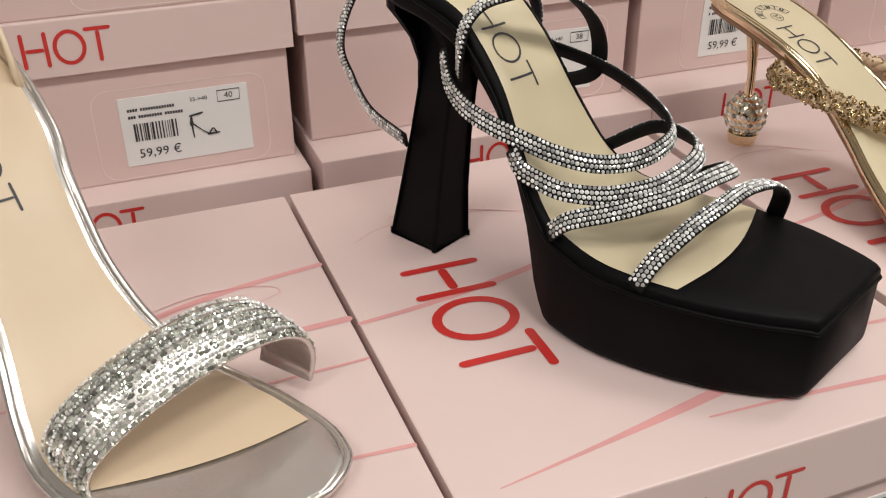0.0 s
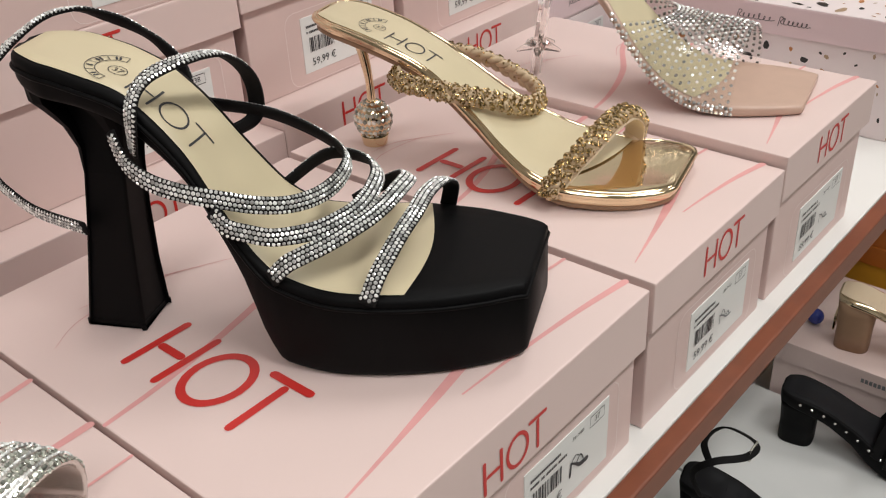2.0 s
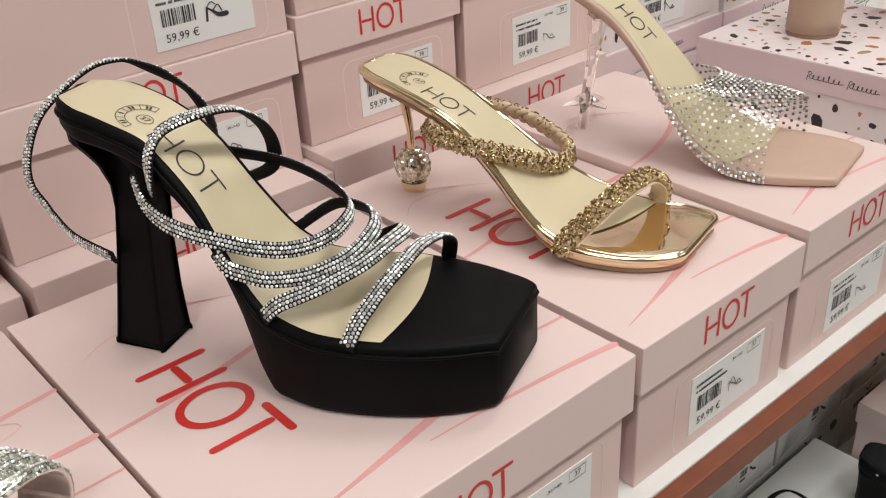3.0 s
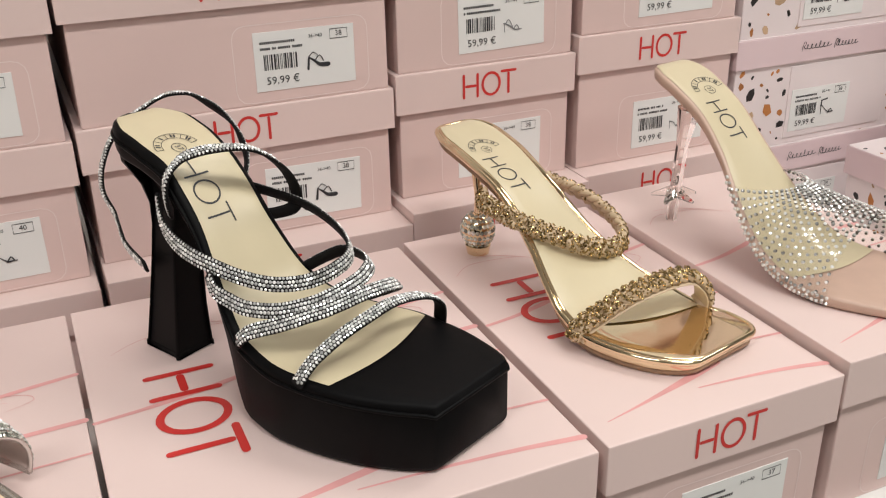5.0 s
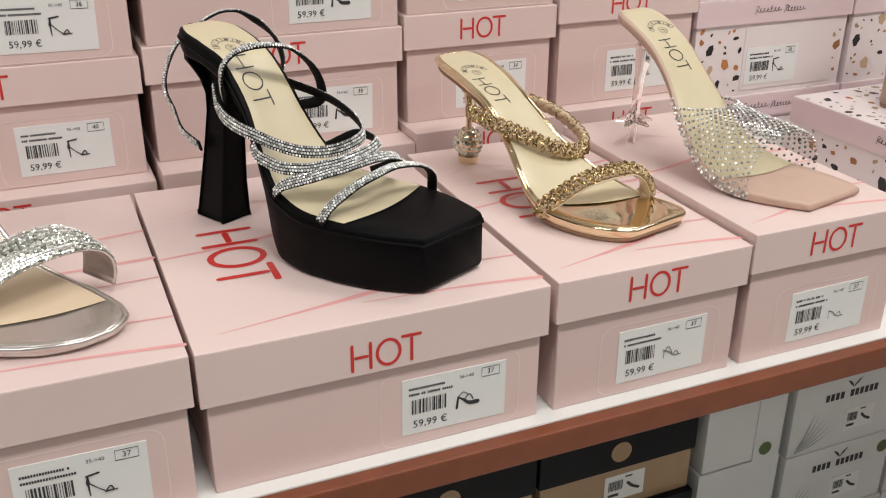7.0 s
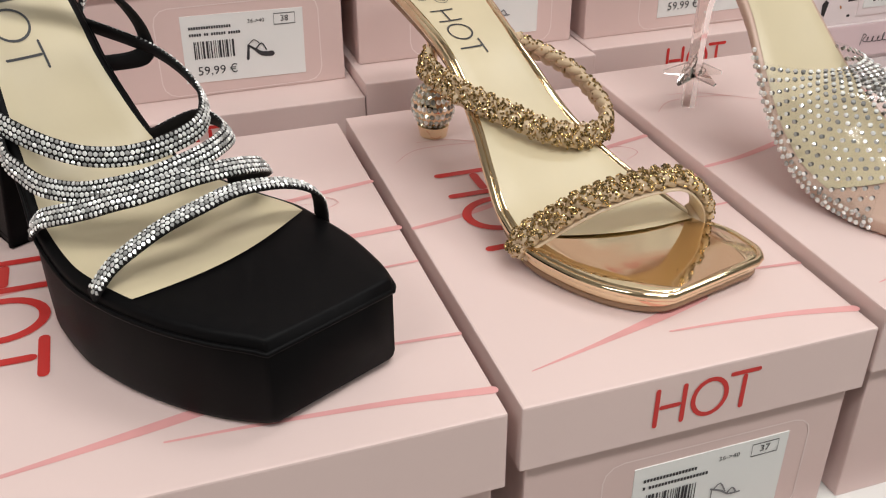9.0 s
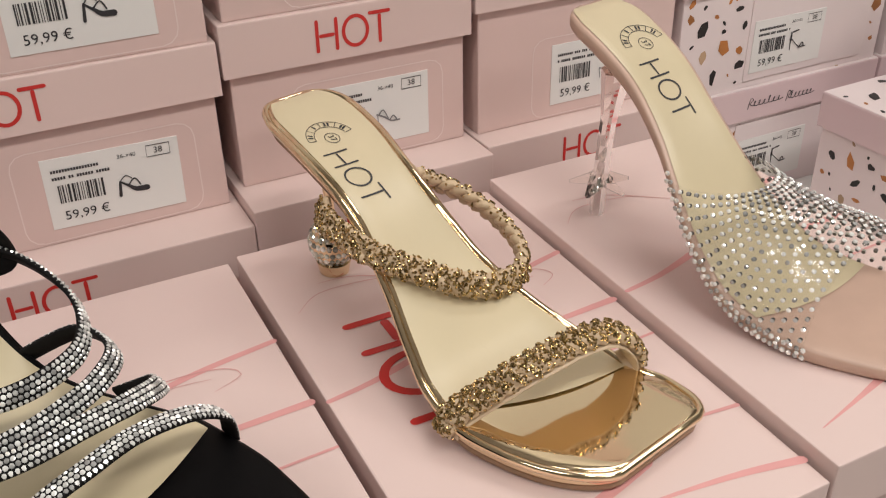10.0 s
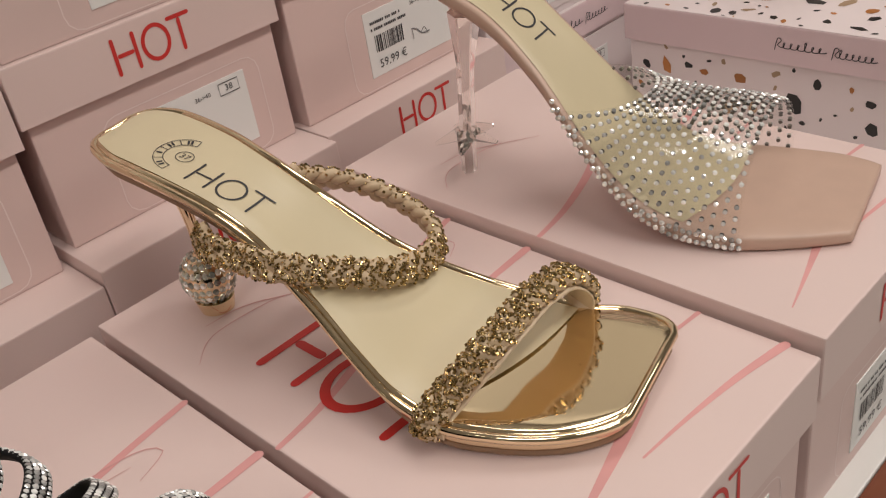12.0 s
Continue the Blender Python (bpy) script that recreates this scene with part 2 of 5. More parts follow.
def gems(places, normals, radius, flat=0.55, along=None, stretch=1.0, sides=7):
    """Faceted stones, joined: a girdle and a smaller table, each a mesh island."""
    places, normals = np.array(places, float), unit(np.array(normals, float))
    rng = np.random.default_rng(len(places))
    radius = np.broadcast_to(np.array(radius, float), (len(places),))
    ref = np.where(np.abs(normals[:, 2:3]) < 0.8, np.array([[0, 0, 1.0]]), np.array([[1.0, 0, 0]]))
    a = unit(np.cross(normals, ref))
    if along is not None:
        along = np.array(along, float)
        a = unit(along - (along * normals).sum(1, keepdims=True) * normals)
    b = np.cross(normals, a)
    stretch = np.broadcast_to(np.array(stretch, float), (len(places),))
    verts, faces = [], []
    for i in range(len(places)):
        tilt = unit(normals[i] + rng.normal(0, 0.16, 3))
        turn = rng.uniform(0, 6.28) if along is None else math.pi / sides
        base = len(verts)
        for r, up in ((1.0, 0.0), (0.98, 0.22), (0.55, flat)):
            for s in range(sides):
                t = turn + 2 * math.pi * s / sides
                verts.append(places[i] + radius[i] * (r * (math.cos(t) * stretch[i] * a[i] + math.sin(t) * b[i]) + up * tilt))
        for lev in (0, 1):
            for s in range(sides):
                q = base + lev * sides
                faces.append((q + s, q + (s + 1) % sides, q + sides + (s + 1) % sides, q + sides + s))
        faces.append(tuple(base + 2 * sides + s for s in range(sides)))
    return raw(verts, faces)


# ---- the shop round the shelves ----
def slab(name, x0, x1, y0, y1, z0, z1, mat, label, category, bevel=0.0):
    ob = part(name, boxed(x0, x1, y0, y1, z0, z1, bevel), mat)
    return tagged(ob, label, category, kind="structure")


slab("floor", -4, 5, -4, 2, -0.1, 0, FLOOR, "pale polished shop floor", "floor")
slab("ceiling", -4, 5, -4, 2, 3.0, 3.1, WALL, "plain off-white shop ceiling", "ceiling")
slab("wall_north", -4, 5, 0.78, 0.9, 0, 3.0, WALL, "off-white wall behind the shelves", "wall")
slab("wall_south", -4, 5, -4.1, -4, 0, 3.0, WALL, "off-white shop wall across the aisle", "wall")
slab("wall_west", -4.1, -4, -4, 2, 0, 3.0, WALL, "off-white shop side wall", "wall")
slab("wall_east", 5, 5.1, -4, 2, 0, 3.0, WALL, "off-white shop side wall", "wall")


def display_shelf(z, y_front, name):
    """A white board with a dark wood edge strip along its front."""
    root = empty(name, pose(0, 0, z))
    part("board", boxed(-1.6, 2.2, y_front + 0.005, 0.78, -0.022, 0.0, 0.001), SHELF_WHITE, root, "white laminate board")
    part("edge_strip", boxed(-1.6, 2.2, y_front - 0.007, y_front + 0.0048, -0.0205, -0.0008, 0.0015), MAHOGANY, root, "reddish brown wooden edge strip")
    return tagged(root, "white display shelf with a reddish brown wooden front edge", "shelf", kind="structure")


SHELF_Z = 0.863
display_shelf(SHELF_Z, -0.012, "shelf_upper")
LOW_Z = 0.155
display_shelf(LOW_Z, -0.06, "shelf_lower")


# ---- price labels ----
BOX_SHOE = {
    "platform": [([(0.0, 0.0), (0.0008, 0.0078)], [0.0018, 0.0014]), ([(0.0006, 0.0082), (0.005, 0.005), (0.0085, 0.0024), (0.0142, 0.002)], [0.001, 0.0016, 0.003, 0.0034]), ([(0.005, 0.0056), (0.0085, 0.0088), (0.011, 0.0046)], 0.0008), ([(0.0012, 0.0088), (0.004, 0.0112), (0.007, 0.0092)], 0.0006)],
    "sandal": [([(0.0006, 0.0), (0.0006, 0.006)], 0.0006), ([(0.0, 0.0064), (0.005, 0.004), (0.009, 0.001), (0.0145, 0.0008)], [0.001, 0.0011, 0.001, 0.0009]), ([(0.008, 0.0015), (0.0105, 0.0042), (0.0125, 0.0012)], 0.0008), ([(0.0015, 0.0064), (0.004, 0.0088), (0.007, 0.0034)], 0.0007)],
    "ankle": [([(0.0013, 0.0), (0.0008, 0.0085)], [0.0007, 0.0013]), ([(0.0008, 0.008), (0.001, 0.0122)], [0.0023, 0.0012]), ([(0.0004, 0.0130), (0.0072, 0.0142)], 0.0012), ([(0.0020, 0.0078), (0.006, 0.0040), (0.0098, 0.001)], [0.0009, 0.0006, 0.0009]), ([(0.0094, 0.0010), (0.0155, 0.0012)], [0.0013, 0.0008]), ([(0.0098, 0.0014), (0.0122, 0.0042), (0.0138, 0.0014)], 0.0009)],
    "mule": [([(0.0006, 0.0), (0.0002, 0.006)], 0.0005), ([(0.0, 0.0066), (0.004, 0.0052), (0.0078, 0.0012), (0.0142, 0.0006)], 0.0009), ([(0.0072, 0.0018), (0.0102, 0.0044), (0.0122, 0.001)], 0.0006)],
}


def price_label(parent, x, y, z, size, span, shoe, w=0.074, h=0.042, tint=PAPER, lean=0.0):
    """A stuck-on shop label: code lines, bar code, price, size frame and a small picture of the shoe. Its lower left corner is at x, z."""
    lab = part("label", boxed(0, w, -0.0003, 0.0002, 0, h), tint, parent, "white printed price label")
    lab.matrix_basis = pose(x, y, z, 0, lean, 0)
    rng = random.Random(int(1000 * abs(x + z)) + size)

    def on(s, t):
        return np.stack([s, np.full_like(s, -0.0006), t], 1)

    bars, px = [], 0.0065
    while px < 0.0305:
        bw = rng.choice((0.0004, 0.0004, 0.0008, 0.0012))
        bars.append([(px, h * 0.36), (px + bw, h * 0.36), (px + bw, h * 0.62), (px, h * 0.62)])
        px += bw + rng.choice((0.0004, 0.0007, 0.001))
    for row, zz in enumerate((0.70, 0.80)):
        px = 0.0045
        while px < (0.03 if row else 0.0345):
            bars.append([(px, h * zz), (px + 0.0011, h * zz), (px + 0.0011, h * zz + 0.0017), (px, h * zz + 0.0017)])
            px += 0.0015 if rng.random() > 0.12 else 0.0028
    v = np.array([p for b in bars for p in b])
    mesh_part("bar_code", raw(on(v[:, 0], v[:, 1]), [tuple(range(4 * i, 4 * i + 4)) for i in range(len(bars))]), INK, lab)

    def words(name, body, tsize, cx, cz, mat=INK):
        vs, fs = lettering(body, tsize)
        a = np.array(vs)
        mesh_part(name, raw(on(a[:, 0] + cx, a[:, 1] + cz), fs), mat, lab)

    words("price", "59,99 €", 0.0078, 0.0195, h * 0.17)
    words("size_number", str(size), 0.0052, w - 0.0115, h * 0.86)
    words("size_span", span, 0.0036, w - 0.029, h * 0.86)
    fx0, fx1, fz0, fz1 = w - 0.018, w - 0.005, h * 0.78, h * 0.94
    mesh_part("size_frame", stroke_mesh([([(fx0, fz0), (fx1, fz0), (fx1, fz1), (fx0, fz1)], 0.0005, True)], on), INK, lab)
    lines = []
    for pts, wd in BOX_SHOE[shoe]:
        p = spline(pts, 9) if len(pts) > 2 else np.array(line2(*pts, 8))
        p = p * 1.05 + np.array([w * 0.52, h * 0.30])
        wd = wd if np.isscalar(wd) else list(np.interp(np.linspace(0, 1, 9), np.linspace(0, 1, len(wd)), wd))
        lines.append((p, wd, False))
    for n, one in enumerate(lines):
        mesh_part("picture_stroke", stroke_mesh([one], lambda s, t, n=n: on(s, t) - np.array([[0, 0.0001 * n, 0]])), INK if shoe in ("platform", "ankle") else GREY_INK, lab)
    return lab


# ---- shoe boxes ----
def print_strokes(wide, deep):
    """The brushed rose print on a lid's top, from its front left corner: broad tapering sweeps and hairlines."""
    k = wide / 0.157
    broad = [
        ([(0.012 * k, 0.022), (0.045 * k, 0.031), (0.078 * k, 0.041), (0.10 * k, 0.049)], (0.0006, 0.0022, 0.0048, 0.006)),
        ([(0.075 * k, 0.0285), (0.10 * k, 0.0265), (0.13 * k, 0.0225), (wide - 0.0006, 0.0165)], (0.001, 0.002, 0.0032, 0.0042)),
        ([(0.0006, 0.158), (0.03 * k, 0.164), (0.075 * k, 0.182), (0.12 * k, 0.212), (wide - 0.0008, 0.224)], (0.0026, 0.004, 0.0046, 0.004, 0.0034)),
        ([(0.06 * k, 0.148), (0.10 * k, 0.160), (wide - 0.0008, 0.165)], (0.0012, 0.003, 0.0044)),
        ([(0.11 * k, 0.066), (0.135 * k, 0.0625), (wide - 0.0008, 0.060)], (0.0004, 0.0015, 0.0022)),
        ([(0.09 * k, 0.118), (0.12 * k, 0.125), (wide - 0.0008, 0.128)], (0.0006, 0.0014, 0.0016)),
    ]
    thin = [
        ([(0.03 * k, 0.262), (0.052 * k, 0.258), (0.085 * k, 0.232)], (0.0003, 0.0007, 0.0003)),
        ([(0.012 * k, 0.238), (0.028 * k, 0.252), (0.06 * k, 0.250), (0.075 * k, 0.240)], (0.0002, 0.0005, 0.0005, 0.0002)),
        ([(0.10 * k, 0.205), (0.118 * k, 0.216), (0.136 * k, 0.214), (0.142 * k, 0.204), (0.132 * k, 0.196)], (0.0002, 0.0006, 0.0008, 0.0005, 0.0002)),
        ([(0.104 * k, 0.202), (0.12 * k, 0.209), (0.133 * k, 0.207)], (0.0002, 0.0004, 0.0002)),
    ]
    out = []
    for group in (broad, thin):
        rows = []
        for pts, wd in group:
            n = 22
            rows.append((spline([(px, py * deep / 0.316) for px, py in pts], n), list(np.interp(np.linspace(0, 1, n), np.linspace(0, 1, len(wd)), wd)), False))
        out.append(rows)
    return out


def card_box(name, wide, deep, high, lid_h, lid_mat, body_mat, over=0.004, m=None, lid_top=None):
    """A lidded card box; its base's front left corner is at the origin. Returns root, body, lid."""
    root = empty(name, m)
    body = part("body", boxed(over, wide - over, over, deep - over, 0, high - 0.003, 0.0012), body_mat, root, "box body")
    z0, z1, t = high - lid_h, high, 0.0016
    rings = [[(i0, j0, k), (i1, j0, k), (i1, j1, k), (i0, j1, k)] for i0, i1, j0, j1, k in (
        (t, wide - t, t, deep - t, z1 - t), (t, wide - t, t, deep - t, z0), (0, wide, 0, deep, z0), (0, wide, 0, deep, z1))]
    verts = [v for r in rings for v in r]
    faces = [(4 * r + c, 4 * r + (c + 1) % 4, 4 * r + 4 + (c + 1) % 4, 4 * r + 4 + c) for r in range(3) for c in range(4)] + [(0, 1, 2, 3), (15, 14, 13, 12)]
    bm = bmesh.new()
    made = [bm.verts.new(v) for v in verts]
    for f in faces:
        bm.faces.new([made[k] for k in f])
    bmesh.ops.recalc_face_normals(bm, faces=bm.faces)
    outer = [e for e in bm.edges if all(v.co.x in (0, wide) or abs(v.co.x - wide) < 1e-6 for v in e.verts) and all(abs(v.co.y) < 1e-6 or abs(v.co.y - deep) < 1e-6 for v in e.verts) and max(v.co.z for v in e.verts) > z1 - 1e-6]
    bmesh.ops.bevel(bm, geom=outer, offset=0.001, segments=2, affect="EDGES", profile=0.6)
    lid = part("lid", bm, lid_mat, root, "overhanging box lid")
    return root, body, lid


LABEL_SIZES = {"platform": "36->40", "sandal": "36->40", "ankle": "35->40", "mule": "36->40"}


def pink_shoe_box(x0, x1, y0, z0, z1, shoe, size, top=False, deep=0.30, yaw=0.0, label=True, front=True, letters=True, lid_h=0.031, rise=0.0068):
    wide, high = x1 - x0, z1 - z0
    root, body, lid = card_box("shoe_box", wide, deep, high, lid_h, PINK, PINK_BODY, m=pose(x0, y0, z0, 0, 0, yaw))
    if front:
        h = 0.0175
        mesh_part("lettering", stroke_mesh(three_letters(h, 0.0021), lambda s, t: np.stack([s + wide / 2, np.full_like(s, -0.0003), t + high - lid_h + rise], 1)), RED, lid, "red printed letters")
    if top:
        ux, uy = (0.0285, 0.142) if wide < 0.2 else (0.0325, 0.1245)
        if letters:
            mesh_part("top_lettering", stroke_mesh(three_letters(0.0362, 0.0046), lambda s, t: np.stack([ux + t, uy - s * 0.96, np.full_like(s, high + 0.0004)], 1)), RED, lid, "large red printed letters")
        broad, thin = print_strokes(wide, deep)
        for n, one in enumerate(broad):
            mesh_part("printed_sweep", stroke_mesh([one], lambda s, t, n=n: np.stack([s, t, np.full_like(s, high + 0.00012 + 0.00003 * n)], 1)), STREAK, lid)
        for n, one in enumerate(thin):
            mesh_part("printed_hairline", stroke_mesh([one], lambda s, t, n=n: np.stack([s, t, np.full_like(s, high + 0.00032 + 0.00002 * n)], 1)), STREAK_THIN, lid)
    if label:
        ly = 0.004
        corner = []
        px0, px1, pz0, pz1, r = wide - 0.118, wide - 0.019, 0.002, min(0.057, high - lid_h - 0.008), 0.009
        for cx, cz, a0 in ((px1 - r, pz0 + r, -90), (px1 - r, pz1 - r, 0), (px0 + r, pz1 - r, 90), (px0 + r, pz0 + r, 180)):
            corner += [(cx + r * math.cos(radians(a0 + a)), cz + r * math.sin(radians(a0 + a))) for a in (0, 30, 60, 90)]
        mesh_part("panel_outline", stroke_mesh([(corner, 0.0007, True)], lambda s, t: np.stack([s, np.full_like(s, ly - 0.0002), t], 1)), PINK_LINE, body, "pale rounded outline")
        price_label(body, wide - 0.1035, ly - 0.0002, 0.0095, size, LABEL_SIZES[shoe], shoe, lean=random.uniform(-1.2, 1.2))
    words = {"platform": "black platform sandal", "sandal": "gold heeled sandal", "ankle": "silver ankle-strap sandal", "mule": "clear heeled mule"}[shoe]
    what = f"pink card shoe box with red letters, holding a {words}"
    return tagged(root, what, "shoe box", "pink shoe boxes")


# front row, each with a shoe on its lid
pink_shoe_box(-0.4885, -0.2375, 0.0, SHELF_Z, 0.965, "ankle", 37, True, deep=0.27, letters=False, lid_h=0.034)
pink_shoe_box(-0.2345, -0.005, 0.0, SHELF_Z, 0.9645, "platform", 37, True, deep=0.272, lid_h=0.0365, rise=0.004)
pink_shoe_box(0.0005, 0.1575, 0.0, SHELF_Z, 0.965, "sandal", 37, True, deep=0.276)
pink_shoe_box(0.160, 0.310, 0.0, SHELF_Z, 0.972, "mule", 37, True, deep=0.277, letters=False)

# stacks behind
BACK_Y = 0.331
for x0, x1, tops, shoe, sizes, low_y in (
    (-0.459, -0.2115, (0.9580, 1.0595, 1.163, 1.266), "ankle", (39, 40, 36, 38), 0.312),
    (-0.2080, 0.0195, (0.9655, 1.0660, 1.168, 1.271), "platform", (38, 38, 38, 36), 0.303),
    (0.0215, 0.1780, (0.9735, 1.0745, 1.176, 1.278), "sandal", (38, 38, 37, 36), 0.303),
    (0.1800, 0.3420, (0.9725, 1.0865, 1.189, 1.291), "mule", (38, 39, 39, 36), 0.315),
):
    base = SHELF_Z
    for k, (top, size) in enumerate(zip(tops, sizes)):
        pink_shoe_box(x0 + random.uniform(-0.001, 0.001), x1 + random.uniform(-0.001, 0.001), low_y if k == 0 else BACK_Y + random.uniform(-0.0015, 0.0015), base, top, shoe, size, yaw=random.uniform(-0.25, 0.25), label=k > 0)
        base = top


# ---- terrazzo print boxes ----
def scribble(cx, cz, long, seed):
    """A running line of joined loops, tall at its start."""
    rng = random.Random(seed)
    n = 7
    pts = [(cx - long / 2 - 0.001, cz - 0.0035), (cx - long / 2 + 0.0008, cz + 0.0045), (cx - long / 2 + 0.0035, cz + 0.0035), (cx - long / 2 + 0.001, cz + 0.0002)]
    for i in range(1, n):
        x, up = cx - long / 2 + long * i / n, rng.choice((0.0016, 0.0016, 0.0018, 0.0036))
        pts += [(x - 0.0006, cz - 0.0014), (x + 0.0012, cz + up), (x + 0.0001, cz + up * 0.9), (x + 0.0004, cz - 0.0014)]
    pts.append((cx + long / 2, cz - 0.0006))
    return [(spline(pts, 220), 0.0006, False)]


def chips(parent, wide, high, place, seed):
    """Scattered angular chips printed on a face of that size, one mesh for each of the three inks."""
    rng = random.Random(seed)
    laid, inks = [], {"black": ([], []), "ochre": ([], []), "tan": ([], [])}
    for _ in range(int(wide * high / 0.00011)):
        r = rng.choice((0.0018, 0.0026, 0.0042, 0.0056, 0.0074, 0.0088))
        cx, cz = rng.uniform(r, wide - r), rng.uniform(r, high - r)
        if any((cx - a) ** 2 + (cz - b_) ** 2 < (1.15 * (r + q)) ** 2 for a, b_, q in laid):
            continue
        laid.append((cx, cz, r))
        verts, faces = inks[rng.choices(("black", "ochre", "tan"), (0.45, 0.35, 0.2))[0]]
        n, lean, thin, base = rng.choice((5, 6, 7)), rng.uniform(0, math.pi), rng.uniform(0.42, 0.85), len(verts)
        for k in range(n):
            a = 2 * math.pi * (k + rng.uniform(-0.28, 0.28)) / n
            d = r * rng.uniform(0.78, 1.05)
            u, v = d * math.cos(a), d * thin * math.sin(a)
            verts.append((min(max(cx + u * math.cos(lean) - v * math.sin(lean), 0.0004), wide - 0.0004), min(max(cz + u * math.sin(lean) + v * math.cos(lean), 0.0004), high - 0.0004)))
        faces.append(tuple(range(base, base + n)))
    for ink, mat in (("black", CHIP_BLACK), ("ochre", CHIP_OCHRE), ("tan", CHIP_TAN)):
        verts, faces = inks[ink]
        if faces:
            v = np.array(verts)
            stones("terrazzo_print", raw(place(v[:, 0], v[:, 1]), faces), mat, parent, ink + " printed terrazzo chips")


def terrazzo_box(m, wide, deep, high, side, label_shoe="ankle", label=True, name_label="white card shoe box printed with terrazzo chips, in a stack"):
    root, body, lid = card_box("shoe_box", wide, deep, high, 0.026, LILAC, TERRAZZO, 0.003, m)
    part("lid_top_print", boxed(0.0006, wide - 0.0006, 0.0006, deep - 0.0006, high + 0.0001, high + 0.0004), TERRAZZO, lid, "terrazzo printed lid top")
    if side == "front":
        place = lambda s, t: np.stack([s + wide / 2, np.full_like(s, -0.0004), t + high - 0.013], 1)
    else:
        place = lambda s, t: np.stack([np.full_like(s, -0.0004), deep * 0.46 - s, t + high - 0.013], 1)
    seed = int(1000 * (m.translation.x + 3 * m.translation.z))
    chips(lid, wide - 0.002, deep - 0.002, lambda p, q: np.stack([p + 0.001, q + 0.001, np.full_like(p, high + 0.0006)], 1), seed)
    chips(body, wide - 0.008, high - 0.027, lambda p, q: np.stack([p + 0.004, np.full_like(p, 0.0028), q + 0.001], 1), seed + 1)
    if side == "side":
        chips(body, deep - 0.008, high - 0.027, lambda p, q: np.stack([np.full_like(p, 0.0028), p + 0.004, q + 0.001], 1), seed + 2)
    mesh_part("scribbled_name", stroke_mesh(scribble(-0.013, 0, 0.034, 5) + scribble(0.0225, -0.001, 0.028, 9), place), INK, lid, "black handwritten line")
    if label:
        part("label_panel", boxed(wide * 0.32, wide * 0.9, 0.0020, 0.0032, 0.006, high - 0.03, 0.0004), TERRAZZO, body, "plain pale label panel")
        price_label(body, wide * 0.34, 0.0017, 0.012, 38, "36->41", label_shoe, w=0.07, h=0.04)
    return tagged(root, name_label, "shoe box", "terrazzo shoe boxes")


for x0, x1 in ((0.3440, 0.553), (0.555, 0.763), (0.765, 0.972)):
    base = SHELF_Z
    for k, top in enumerate((0.9590, 1.0640, 1.165, 1.266)):
        terrazzo_box(pose(x0, BACK_Y + random.uniform(-0.002, 0.002), base, 0, 0, random.uniform(-0.2, 0.2)), x1 - x0, 0.3, top - base, "front")
        base = top
terrazzo_box(pose(0.449, 0.012, SHELF_Z, 0, 0, 1.2), 0.19, 0.275, 0.968 - SHELF_Z, "side", label=False, name_label="terrazzo printed shoe box with a lilac lid, carrying a tan heel")


# ---- lofted shapes for the shoes ----
def pchip(xs, ys, x):
    xs, ys = np.array(xs, float), np.array(ys, float)
    h, d = np.diff(xs), np.diff(ys) / np.diff(xs)
    m = np.zeros_like(ys)
    m[0], m[-1] = d[0], d[-1]
    for i in range(1, len(xs) - 1):
        m[i] = 0 if d[i - 1] * d[i] <= 0 else 2 * d[i - 1] * d[i] / (d[i - 1] + d[i])
    k = np.clip(np.searchsorted(xs, x) - 1, 0, len(xs) - 2)
    t = (x - xs[k]) / h[k]
    return (1 + 2 * t) * (1 - t) ** 2 * ys[k] + t * (1 - t) ** 2 * h[k] * m[k] + t * t * (3 - 2 * t) * ys[k + 1] + t * t * (t - 1) * h[k] * m[k + 1]


class Last:
    """The form of a shoe: along u the insole's height, the sole's underside and the left and right edges."""

    def __init__(self, rows):
        self.u, self.top, self.bot, self.vl, self.vr = (list(c) for c in zip(*rows))

    def at(self, u):
        u = np.clip(np.asarray(u, float), self.u[0], self.u[-1])
        return tuple(pchip(self.u, c, u) for c in (self.top, self.bot, self.vl, self.vr))


def loft(rings, closed=True, caps=True):
    n = len(rings[0])
    verts = [p for r in rings for p in r]
    faces = []
    for i in range(len(rings) - 1):
        for j in range(n if closed else n - 1):
            a, b_ = i * n + j, i * n + (j + 1) % n
            faces.append((a, b_, b_ + n, a + n))
    if caps:
        faces.append(tuple(range(n))[::-1])
        faces.append(tuple(range((len(rings) - 1) * n, len(rings) * n)))
    return raw(verts, faces)


def fix_normals(me):
    bm = bmesh.new()
    bm.from_mesh(me)
    bmesh.ops.recalc_face_normals(bm, faces=bm.faces)
    bm.to_mesh(me)
    bm.free()
    return me


def stations(last, n):
    lo, hi = last.u[0], last.u[-1]
    s = np.linspace(0, 1, n)
    return lo + (hi - lo) * (s + 0.06 * np.sin(2 * math.pi * s) * -0.9)


